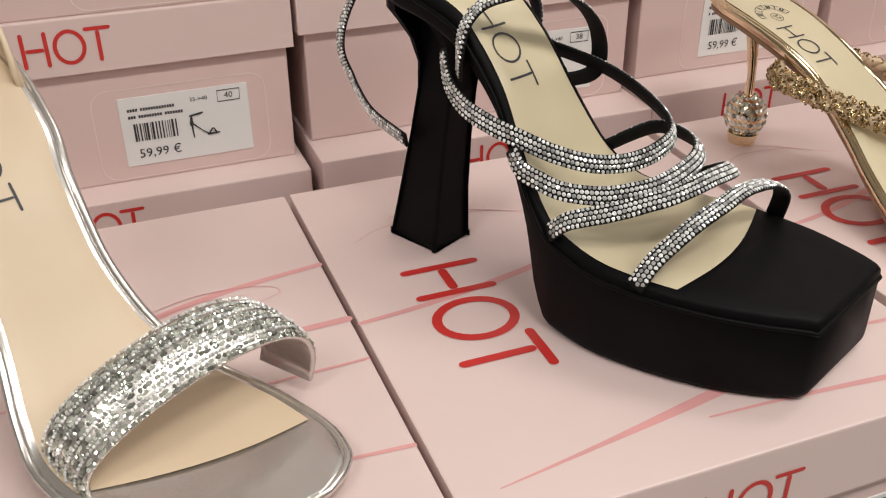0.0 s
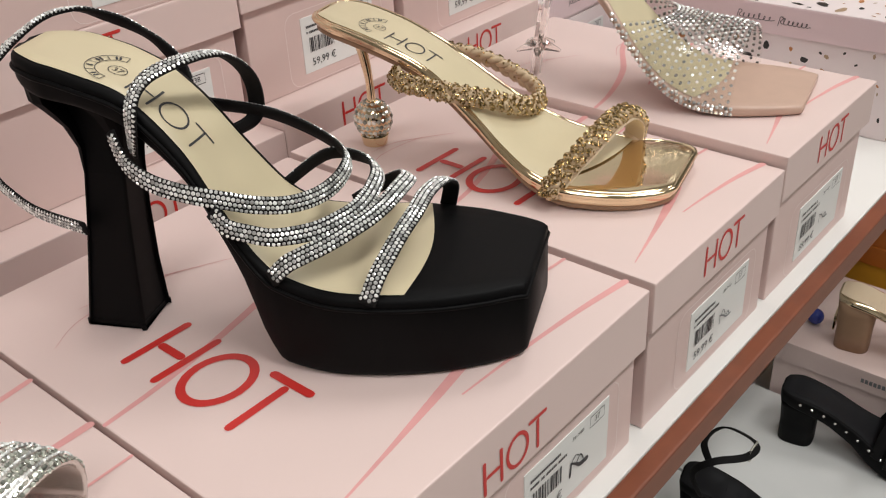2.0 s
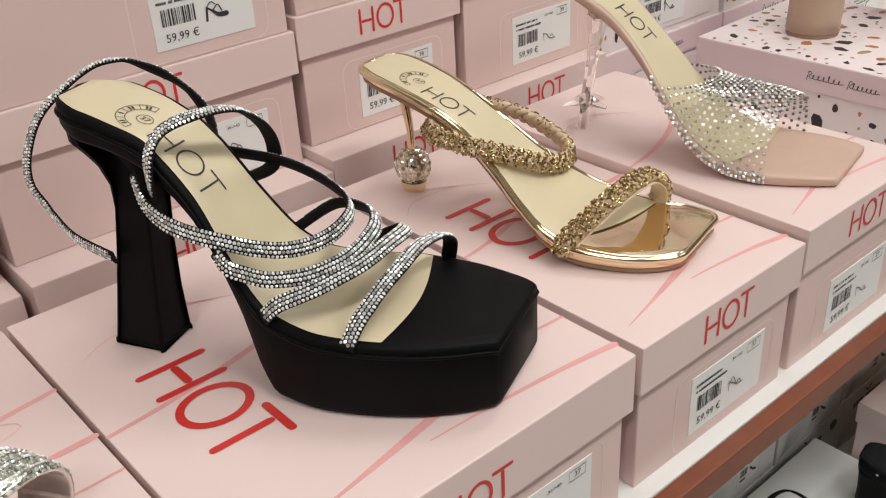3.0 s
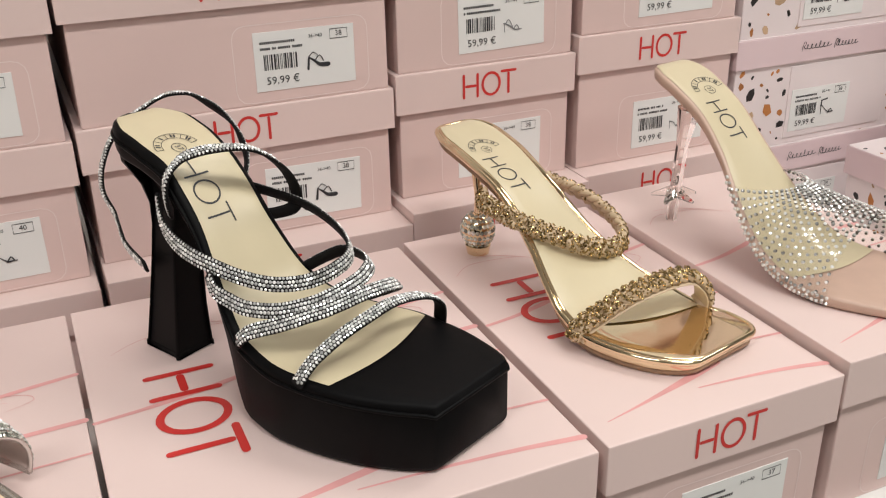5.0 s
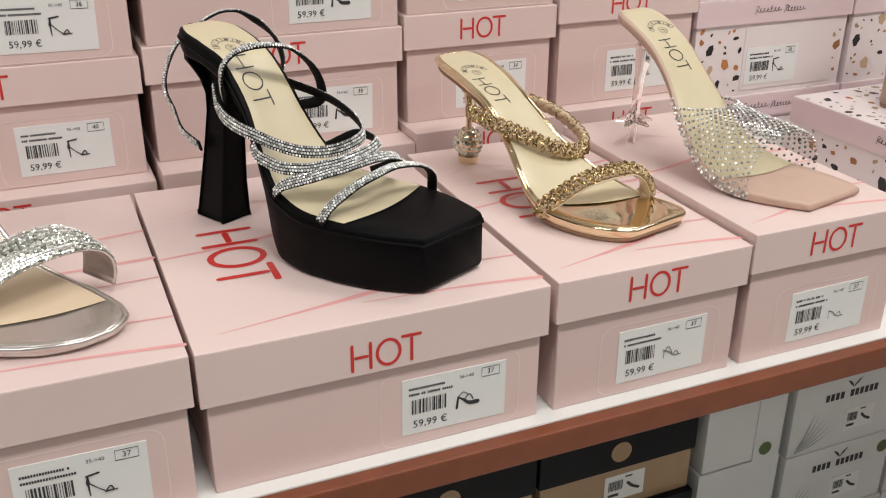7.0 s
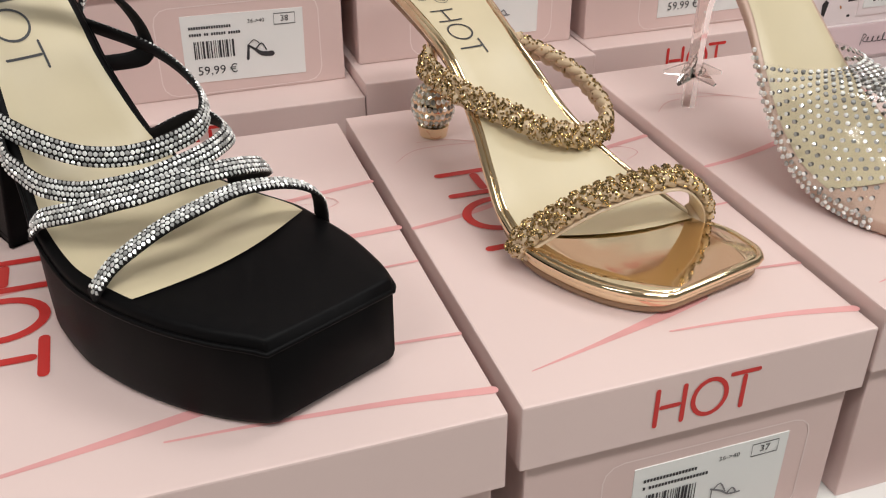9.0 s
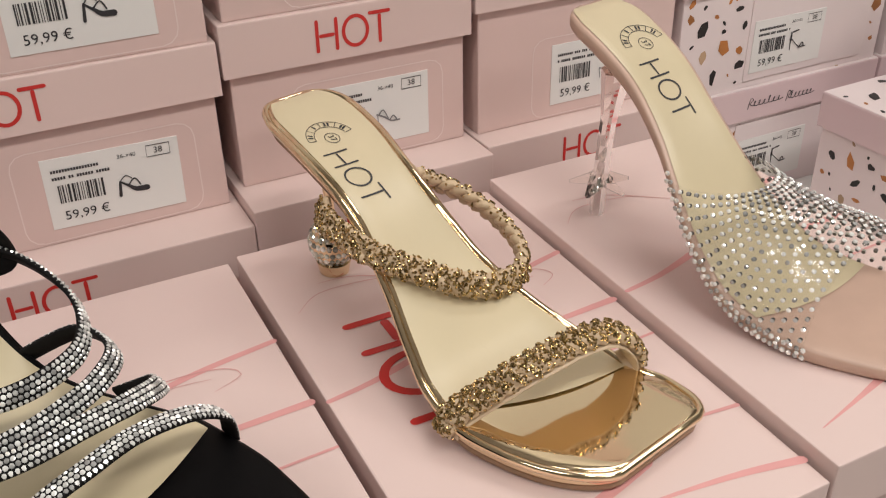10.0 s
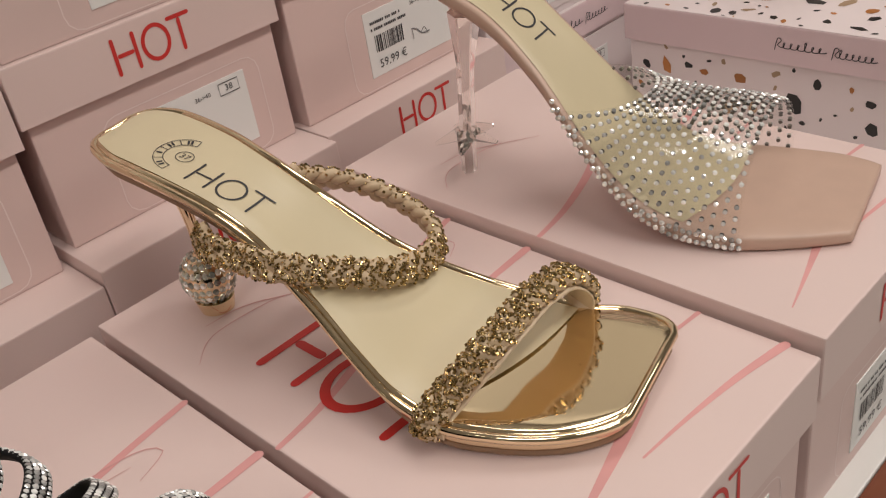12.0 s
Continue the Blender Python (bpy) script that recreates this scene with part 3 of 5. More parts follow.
def sole_mesh(last, edge=0.0022, sag=0.0012, n=90):
    rings = []
    for u in stations(last, n):
        top, bot, vl, vr = (float(x) for x in last.at(u))
        e = min(edge, (top - bot) * 0.4, (vr - vl) * 0.3)
        mid = np.linspace(vl + e, vr - e, 9)
        ring = [(u, vl + e, bot), (u, vl + 0.3 * e, bot + 0.3 * e), (u, vl, bot + e), (u, vl, top - e), (u, vl + 0.3 * e, top - 0.3 * e)]
        ring += [(u, v, top - sag * math.sin(math.pi * i / 8)) for i, v in enumerate(mid)]
        ring += [(u, vr - 0.3 * e, top - 0.3 * e), (u, vr, top - e), (u, vr, bot + e), (u, vr - 0.3 * e, bot + 0.3 * e), (u, vr - e, bot)]
        rings.append(ring)
    return fix_normals(loft(rings))


def rim_mesh(last, z_drop, r, grow=0.0005, n=110):
    """A piping that runs round the edge of the sole at a height below its top."""
    us = stations(last, n)
    pts = []
    for side in (0, 1):
        row = []
        for u in us:
            top, bot, vl, vr = (float(x) for x in last.at(u))
            row.append((u, (vl - grow) if side == 0 else (vr + grow), max(top - z_drop, bot + r)))
        pts += row if side == 0 else row[::-1]
    return tube(np.array(pts), r, closed=True)


def tube(p, r, closed=False, sides=8):
    p = np.array(p, float)
    t = unit(np.roll(p, -1, 0) - np.roll(p, 1, 0)) if closed else unit(np.gradient(p, axis=0))
    up = np.where(np.abs(t[:, 2:3]) < 0.9, np.array([[0, 0, 1.0]]), np.array([[1.0, 0, 0]]))
    a = unit(np.cross(t, up))
    b_ = np.cross(a, t)
    r = np.broadcast_to(np.array(r, float), (len(p),))
    rings = [[tuple(p[i] + r[i] * (math.cos(k) * a[i] + math.sin(k) * b_[i])) for k in np.linspace(0, 2 * math.pi, sides, endpoint=False)] for i in range(len(p))]
    if closed:
        rings.append(rings[0])
    return loft(rings, caps=not closed)


def insole_mesh(last, u0, u1_left, u1_right, inset=0.0035, lift=0.0015, n=70, sag=0.0012):
    """The padded sock: a thin sheet on the sole, whose front edge runs aslant."""
    rows, across = [], 13
    for i in range(n):
        s = i / (n - 1)
        row = []
        for j in range(across):
            q = j / (across - 1)
            u1 = u1_left + (u1_right - u1_left) * q + 0.006 * math.sin(math.pi * q)
            u = u0 + (u1 - u0) * s
            top, bot, vl, vr = (float(x) for x in last.at(u))
            inn = inset * min(1, 0.15 + (vr - vl) / 0.05)
            v = vl + inn + (vr - vl - 2 * inn) * q
            edge = min(q, 1 - q, s, 1 - s)
            row.append((u, v, top + lift * min(1, 0.3 + edge * 18) - sag * math.sin(math.pi * q) * min(1, s * 12, (1 - s) * 12)))
        rows.append(row)
    return loft(rows, closed=False, caps=False)


def on_insole(last, u0, v0, lift=0.0014):
    """Maps the print, measured along the sock's slope from u0 and across from v0, onto the sock."""
    table = np.linspace(last.u[0], last.u[-1], 400)
    arc = np.r_[0, np.cumsum(np.hypot(np.diff(table), np.diff(last.at(table)[0])))]
    start = float(np.interp(u0, table, arc))

    def place(s, t):
        u, v = np.interp(start + s, arc, table), v0 + t
        top, bot, vl, vr = last.at(u)
        q = np.clip((v - vl) / (vr - vl), 0, 1)
        return np.stack([u, v, top + lift + 0.0005 - 0.0012 * np.sin(math.pi * q)], 1)
    return place


def sock_print(last, parent, u_end, v0, h, number_at):
    """The dark stamp on the sock: three letters that end at u_end, a ring with the size and a curved row of small signs."""
    fine = [(np.array(pts) - np.array([0.0236 * h / 0.018, 0]), w, closed) for pts, w, closed in three_letters(h, 0.0011)]
    mesh_part("sock_lettering", stroke_mesh(fine, on_insole(last, u_end, v0)), INK, parent, "thin black printed letters")
    cu, cv = number_at
    ring = [(0.0042 * math.cos(a), 0.0042 * math.sin(a)) for a in np.linspace(0, 2 * math.pi, 20, endpoint=False)]
    arcs = [(ring, 0.0004, True)]
    for r in (0.0098, 0.0142):
        arcs.append(([(r * math.cos(radians(a)), r * math.sin(radians(a))) for a in np.linspace(95, 265, 24)], 0.0004, False))
    for a in (95, 137, 180, 222, 265):
        c, s = math.cos(radians(a)), math.sin(radians(a))
        arcs.append(([(0.0102 * c, 0.0102 * s), (0.012 * c, 0.012 * s), (0.0138 * c, 0.0138 * s)], 0.0004, False))
    for a in (112, 120, 155, 164, 200, 240, 250):
        c, s = math.cos(radians(a)), math.sin(radians(a))
        arcs.append(([(0.011 * c, 0.011 * s), (0.012 * c, 0.012 * s), (0.013 * c, 0.013 * s)], 0.0011, False))
    mesh_part("sock_stamp", stroke_mesh(arcs, on_insole(last, cu, cv)), INK, parent, "black printed size stamp")
    vs, fs = lettering("37", 0.0052)
    a = np.array(vs)
    mesh_part("sock_number", raw(on_insole(last, cu, cv)(a[:, 0], a[:, 1]), fs), INK, parent)


def ribbon(points, width, thick, hub, n=90, upright=1.0):
    """Frames along a strap: places, run, outward, across."""
    p = spline(points, n)
    t = unit(np.gradient(p, axis=0))
    hub = np.array(hub, float).reshape(-1, 3)
    hub = np.stack([np.interp(np.linspace(0, 1, n), np.linspace(0, 1, max(len(hub), 2)), np.resize(hub[:, i], max(len(hub), 2))) for i in range(3)], 1)
    out = (p - hub) * np.array([1, 1, upright])
    out = unit(out - (out * t).sum(1, keepdims=True) * t)
    for _ in range(6):
        out[1:-1] = (out[:-2] + 2 * out[1:-1] + out[2:]) / 4
        out = unit(out - (out * t).sum(1, keepdims=True) * t)
    return p, t, out, np.cross(t, out)


def strap_mesh(p, out, across, width, thick):
    rings = []
    for i in range(len(p)):
        w, o = across[i] * width / 2, out[i] * thick / 2
        rings.append([tuple(q) for q in (p[i] - w - 0.6 * o, p[i] - w * 0.9 - o, p[i] + w * 0.9 - o, p[i] + w - 0.6 * o, p[i] + w + 0.6 * o, p[i] + w * 0.85 + o, p[i] - w * 0.85 + o, p[i] - w + 0.6 * o)])
    return fix_normals(loft(rings))


def stone_strap(name, points, hub, parent, width=0.0062, thick=0.002, rows=4, until=1.0, since=0.0, upright=0.55):
    """A black strap whose domed outer face is set with rows of rhinestones over a part of its run."""
    p, t, out, across = ribbon(points, width, thick, hub, upright=upright)
    strap = mesh_part(name, strap_mesh(p, out, across, width, thick), SUEDE, parent, "black strap set with rhinestones", smooth=True)
    run = np.r_[0, np.cumsum(np.linalg.norm(np.diff(p, axis=0), axis=1))]
    pitch = width / rows * 1.04
    places, normals = [], []
    for d in np.arange(run[-1] * since + pitch, run[-1] * until, pitch):
        for r in range(rows):
            dd = min(d + (pitch / 2 if r % 2 else 0), run[-1])
            at, oo, ww = (np.array([np.interp(dd, run, c[:, i]) for i in range(3)]) for c in (p, out, across))
            f = (r + 0.5) / rows - 0.5
            places.append(at + ww * f * width * 1.06 + oo * (0.0011 - 0.0036 * f * f))
            normals.append(oo + ww * f * 1.8)
    stones("rhinestone_trim", gems(places, normals, pitch * 0.475, 0.7), STONE, strap, "sparkling clear rhinestones")
    return strap


def surface(grid, thick):
    """A sheet from a grid of points, with thickness."""
    g = np.array(grid, float)
    du, dv = np.gradient(g, axis=0), np.gradient(g, axis=1)
    nor = unit(np.cross(du, dv))
    a, b_ = g.shape[:2]
    verts = [tuple(v) for v in (g + nor * thick / 2).reshape(-1, 3)] + [tuple(v) for v in (g - nor * thick / 2).reshape(-1, 3)]
    faces, half = [], a * b_
    for i in range(a - 1):
        for j in range(b_ - 1):
            q = i * b_ + j
            faces.append((q, q + 1, q + b_ + 1, q + b_))
            faces.append((half + q, half + q + b_, half + q + b_ + 1, half + q + 1))
    rim = [j for j in range(b_)] + [i * b_ + b_ - 1 for i in range(1, a)] + [(a - 1) * b_ + j for j in range(b_ - 2, -1, -1)] + [i * b_ for i in range(a - 2, 0, -1)]
    for k in range(len(rim)):
        q, r = rim[k], rim[(k + 1) % len(rim)]
        faces.append((q, half + q, half + r, r))
    return fix_normals(raw(verts, faces)), g, nor


def shoe_pose(hx, hy, fx, fy, z, long, broad, high):
    """The heel's place, the way the toe points, and the true length, breadth and height against the pattern's."""
    return pose(hx, hy, z, 0, 0, math.degrees(math.atan2(fy, fx))) @ Matrix.Diagonal((long, broad, high, 1))


# ---- black platform sandal ----
def black_sandal(m):
    root = empty("platform_sandal", m)

    def rise(w):
        """The platform stands thicker and the heel a little lower than the pattern."""
        return float(np.interp(w, (0, 0.035, 0.065, 0.145, 0.16), (0, 0.0398, 0.0655, 0.1405, 0.155)))

    def strap(name, points, *rest, **more):
        return stone_strap(name, [(pu, pv, rise(pw)) for pu, pv, pw in points], *rest, **more)

    last = Last([(pu, rise(top), rise(bot), left, right) for pu, top, bot, left, right in (
        (-0.006, 0.1445, 0.137, -0.017, -0.003), (-0.0035, 0.1445, 0.132, -0.026, 0.004), (0.004, 0.1438, 0.128, -0.033, 0.011),
        (0.016, 0.1415, 0.125, -0.037, 0.016), (0.032, 0.137, 0.122, -0.037, 0.016), (0.05, 0.130, 0.114, -0.036, 0.014),
        (0.063, 0.119, 0.104, -0.037, 0.014), (0.077, 0.102, 0.088, -0.038, 0.014), (0.09, 0.080, 0.064, -0.041, 0.018),
        (0.1, 0.063, 0.036, -0.043, 0.0235), (0.108, 0.053, 0.012, -0.0455, 0.029), (0.116, 0.0465, 0.002, -0.0475, 0.035),
        (0.14, 0.0395, 0.0002, -0.049, 0.049), (0.16, 0.038, 0.0002, -0.046, 0.056), (0.185, 0.037, 0.0002, -0.038, 0.057),
        (0.205, 0.036, 0.0002, -0.027, 0.0545), (0.2195, 0.035, 0.001, -0.016, 0.0505), (0.2225, 0.0345, 0.003, -0.014, 0.0480))])
    mesh_part("platform_sole", sole_mesh(last, 0.003, 0.0006), SATIN, root, "black satin platform sole", smooth=True)
    mesh_part("edge_piping", rim_mesh(last, 0.0055, 0.0011), SATIN, root, "black satin piping", smooth=True)
    rings = []
    for w, cu, cv, a, b_ in ((0.0002, 0.0185, -0.0185, 0.0166, 0.0150), (0.003, 0.0185, -0.0185, 0.0166, 0.0150), (0.0032, 0.0186, -0.0185, 0.0160, 0.0145), (0.03, 0.0215, -0.0178, 0.0138, 0.0125), (0.06, 0.0252, -0.0165, 0.0118, 0.0112), (0.085, 0.0285, -0.0152, 0.0108, 0.0108), (0.098, 0.029, -0.0140, 0.0122, 0.0120), (0.109, 0.0275, -0.0125, 0.0158, 0.0155), (0.1165, 0.0245, -0.0112, 0.0205, 0.0195), (0.122, 0.021, -0.0105, 0.0235, 0.0225), (0.1285, 0.0165, -0.0105, 0.0195, 0.0225)):
        ch = 0.12 + 0.55 * max(0, (w - 0.085) / 0.0435)
        ring = []
        for sx, sy in ((1, -1), (1, 1), (-1, 1), (-1, -1)):
            for k in range(5):
                q = (k / 4) if sx * sy < 0 else 1 - k / 4
                ang = q * math.pi / 2
                ring.append((cu + sx * a * (1 - ch + ch * math.cos(ang)), cv + sy * b_ * (1 - ch + ch * math.sin(ang)), 0.971 * w))
        rings.append(ring)
    heel = mesh_part("heel", fix_normals(loft(rings)), SATIN, root, "tall flared black heel")
    mesh_part("insole", insole_mesh(last, -0.0022, 0.173, 0.163, 0.0042), CREAM, root, "cream padded insole", smooth=True)
    sock_print(last, root, 0.080, -0.0275, 0.0162, (0.0425, -0.016))
    strap("ankle_strap", [(0.017, -0.034, 0.055), (-0.013, -0.026, 0.057), (-0.034, -0.016, 0.061), (-0.0445, -0.0115, 0.067), (-0.0485, -0.015, 0.084), (-0.045, -0.013, 0.104), (-0.036, -0.003, 0.126), (-0.016, 0.016, 0.145), (0.0, 0.025, 0.149), (0.0135, 0.0305, 0.1445), (0.027, 0.033, 0.138), (0.041, 0.030, 0.130), (0.053, 0.024, 0.119), (0.06, 0.013, 0.106)], [(-0.03, 0.08, 0.085), (-0.03, 0.08, 0.085), (0.015, 0.075, 0.085), (0.09, 0.04, 0.10), (0.03, -0.03, 0.115)], root, 0.0076, until=0.97, upright=1.0)
    strap("instep_strap", [(0.052, -0.034, 0.101), (0.0573, -0.040, 0.114), (0.059, -0.0395, 0.125), (0.0604, -0.034, 0.1324), (0.0655, -0.0284, 0.138), (0.0756, -0.018, 0.1415), (0.083, 0.002, 0.138), (0.086, 0.020, 0.124), (0.084, 0.032, 0.106), (0.080, 0.033, 0.092), (0.072, 0.015, 0.09)], (0.085, 0.016, 0.085), root, 0.0078, until=0.62, upright=1.0)
    strap("cross_strap", [(0.0445, -0.0365, 0.112), (0.0514, -0.041, 0.0985), (0.0628, -0.043, 0.0905), (0.0787, -0.0435, 0.0865), (0.0931, -0.04, 0.083), (0.106, -0.032, 0.0775), (0.118, -0.021, 0.0735), (0.1268, -0.005, 0.072), (0.131, 0.013, 0.074), (0.1273, 0.03, 0.077), (0.1097, 0.041, 0.083), (0.0866, 0.036, 0.095), (0.0644, 0.013, 0.108)], (0.095, 0.0, 0.05), root, 0.0081, until=0.98)
    strap("cross_strap", [(0.0896, -0.0425, 0.078), (0.0967, -0.045, 0.0715), (0.1059, -0.043, 0.068), (0.1151, -0.041, 0.066), (0.1244, -0.037, 0.066), (0.1332, -0.032, 0.067), (0.1408, -0.025, 0.069), (0.1471, -0.014, 0.071), (0.1487, 0.003, 0.0725), (0.1454, 0.022, 0.073), (0.1336, 0.038, 0.072), (0.1151, 0.037, 0.073), (0.0983, 0.0215, 0.062)], (0.125, 0, 0.03), root, 0.0081, until=0.98)
    strap("vamp_strap", [(0.116, -0.0492, 0.0465), (0.1232, -0.0475, 0.055), (0.13, -0.044, 0.059), (0.1368, -0.0395, 0.062), (0.1432, -0.034, 0.065), (0.1492, -0.028, 0.068), (0.1544, -0.02, 0.07), (0.1584, -0.01, 0.072), (0.1608, 0.005, 0.073), (0.16, 0.024, 0.07), (0.1512, 0.042, 0.061), (0.1376, 0.0495, 0.05), (0.1256, 0.04, 0.043)], (0.145, 0, 0.02), root, 0.0081, until=0.98)
    strap("toe_strap", [(0.1585, -0.0475, 0.036), (0.1614, -0.039, 0.0474), (0.1643, -0.029, 0.0546), (0.1671, -0.0174, 0.0607), (0.1699, -0.0038, 0.065), (0.1713, 0.0155, 0.0672), (0.1728, 0.038, 0.0625), (0.1733, 0.052, 0.052), (0.17, 0.0568, 0.036)], (0.17, 0.005, 0.02), root, 0.0082, until=0.98)
    return tagged(root, "black satin platform sandal with rhinestone straps and flared heel", "sandal")


black_sandal(shoe_pose(-0.1691, 0.2246, 0.4225, -0.9064, 0.9649, 1.0, 0.90, 1.0))


# ---- gold braided sandal ----
def braided_band(name, points, hub, parent, width=0.0138, waves=7, seed=1, beads_until=0.7, beads_since=0.0, lining=False):
    """Three plaited beige strands whose outer side is covered with gold beads."""
    p, t, out, across = ribbon(points, width, 0.002, hub, 150)
    s = np.linspace(0, 1, len(p))
    rng = np.random.default_rng(seed)
    band = mesh_part(name, strap_mesh(p, out, across, width * 0.86, 0.0016), BRAID, parent, "beige plaited band with gold beads", smooth=True)
    if lining:
        mesh_part("lining", strap_mesh(p - out * 0.0036, out, across, width * 0.98, 0.0012), BEIGE, band, "smooth beige leather lining", smooth=True)
    places, normals, radii = [], [], []
    for k in range(3):
        ph = 2 * math.pi * (s * waves + k / 3)
        c = p + across * (np.sin(ph) * width * 0.3)[:, None] + out * (0.0012 * np.sin(2 * ph))[:, None]
        mesh_part("plait", tube(c, width * 0.19, sides=7), BRAID, band, smooth=True)
        for i in range(len(c)):
            if not beads_since <= s[i] <= beads_until:
                continue
            for _ in range(9):
                a = rng.normal(0, 0.85)
                d = out[i] * math.cos(a) + across[i] * math.sin(a)
                places.append(c[i] + d * width * 0.185 + t[i] * rng.uniform(-0.0009, 0.0009))
                normals.append(d + rng.normal(0, 0.25, 3))
                radii.append(rng.uniform(0.00055, 0.00095))
    stones("bead_trim", gems(places, normals, radii, 0.9, sides=5), GOLD_STONE, band, "glittering gold beads")
    return band


def gold_sandal(m):
    root = empty("heeled_sandal", m)
    last = Last([
        (-0.027, 0.0925, 0.0865, -0.006, 0.012), (-0.0245, 0.0925, 0.085, -0.013, 0.019), (-0.0165, 0.092, 0.084, -0.0195, 0.026),
        (-0.004, 0.090, 0.082, -0.0235, 0.029), (0.02, 0.0845, 0.0765, -0.0245, 0.028), (0.05, 0.0755, 0.0675, -0.0255, 0.023),
        (0.068, 0.0675, 0.0595, -0.027, 0.021), (0.1, 0.047, 0.039, -0.034, 0.024), (0.125, 0.030, 0.022, -0.042, 0.034),
        (0.145, 0.020, 0.011, -0.048, 0.042), (0.165, 0.015, 0.005, -0.050, 0.046), (0.187, 0.0128, 0.003, -0.045, 0.047),
        (0.206, 0.012, 0.0025, -0.037, 0.0525), (0.219, 0.012, 0.003, -0.028, 0.0515), (0.2275, 0.012, 0.004, -0.018, 0.047), (0.2295, 0.0118, 0.005, -0.013, 0.042)])
    mesh_part("sole", sole_mesh(last, 0.0028, 0.0008), GOLD, root, "mirror rose-gold sole", smooth=True)
    mesh_part("edge_piping", rim_mesh(last, 0.002, 0.0022, 0.0008), GOLD, root, "mirror rose-gold piping", smooth=True)
    low = Last([(u, max(b_ + 0.0006, 0.0), max(b_ - 0.0022, 0.0001), l + 0.001, r - 0.001) for u, t_, b_, l, r in zip(last.u, last.top, last.bot, last.vl, last.vr)])
    mesh_part("outsole", sole_mesh(low, 0.0006, 0.0), TAN_SOLE, root, "thin brown outsole", smooth=True)
    mesh_part("insole", insole_mesh(last, -0.0225, 0.159, 0.187, 0.0032), CREAM, root, "cream smooth insole", smooth=True)
    sock_print(last, root, 0.0665, -0.0168, 0.0148, (0.0205, -0.003))
    stem = spline([(0.007, 0.0, 0.025), (0.006, 0.001, 0.045), (0.002, 0.002, 0.066), (-0.004, 0.003, 0.086)], 20)
    mesh_part("heel_stem", tube(stem, np.interp(np.linspace(0, 1, 20), (0, 0.3, 0.75, 1), (0.0036, 0.0028, 0.0042, 0.009)), sides=14), GOLD, root, "slim rose-gold heel stem", smooth=True)
    bm = bmesh.new()
    bmesh.ops.create_uvsphere(bm, u_segments=24, v_segments=14, radius=0.0136, matrix=Matrix.Translation((0.007, 0, 0.0185)))
    ball = part("heel_ball", bm, GOLD, root, "round gold heel ball", smooth=True)
    places = []
    for ring in range(1, 9):
        la = math.pi * ring / 9.3 - math.pi / 2 + 0.35
        count = max(5, int(25 * math.cos(la)))
        places += [(math.cos(la) * math.cos(a), math.cos(la) * math.sin(a), math.sin(la)) for a in np.linspace(0, 2 * math.pi, count, endpoint=False) + ring * 0.4]
    d = np.array(places)
    stones("pave_trim", gems(d * 0.0132 + np.array([0.007, 0, 0.0185]), d, 0.0018, 0.7), STONE_TINT, ball, "pave rhinestones")
    bm = bmesh.new()
    bmesh.ops.create_cone(bm, cap_ends=True, segments=24, radius1=0.009, radius2=0.0105, depth=0.007, matrix=Matrix.Translation((0.007, 0, 0.0036)))
    part("heel_tip", bm, GOLD, root, "flat rose-gold heel tip", smooth=False)
    braided_band("instep_band", [(0.043, -0.0265, 0.066), (0.046, -0.031, 0.0615), (0.056, -0.0345, 0.061), (0.0671, -0.035, 0.0605), (0.085, -0.035, 0.0595), (0.097, -0.029, 0.0565), (0.1065, -0.02, 0.0525), (0.1145, -0.0095, 0.0475), (0.121, 0.0035, 0.042), (0.1245, 0.020, 0.038), (0.122, 0.038, 0.037), (0.110, 0.050, 0.040), (0.092, 0.053, 0.047), (0.073, 0.046, 0.0565), (0.0537, 0.035, 0.062), (0.05, 0.024, 0.068)], (0.085, 0.006, 0.03), root, waves=11, seed=2, beads_until=0.97)
    braided_band("toe_band", [(0.160, -0.053, 0.009), (0.1612, -0.0505, 0.0155), (0.1671, -0.041, 0.0235), (0.1733, -0.032, 0.031), (0.1782, -0.021, 0.0368), (0.181, -0.006, 0.0392), (0.1826, 0.0128, 0.0395), (0.1869, 0.030, 0.0383), (0.190, 0.0425, 0.0285), (0.187, 0.0505, 0.015), (0.184, 0.047, 0.010)], (0.176, 0.0, 0.006), root, 0.0145, waves=7, seed=3, beads_until=0.97, lining=True)
    return tagged(root, "rose-gold heeled sandal with gold beaded braids and ball heel", "sandal")


gold_sandal(shoe_pose(0.0415, 0.2435, 0.2409, -0.9706, 0.9652, 0.925, 0.86, 0.965))


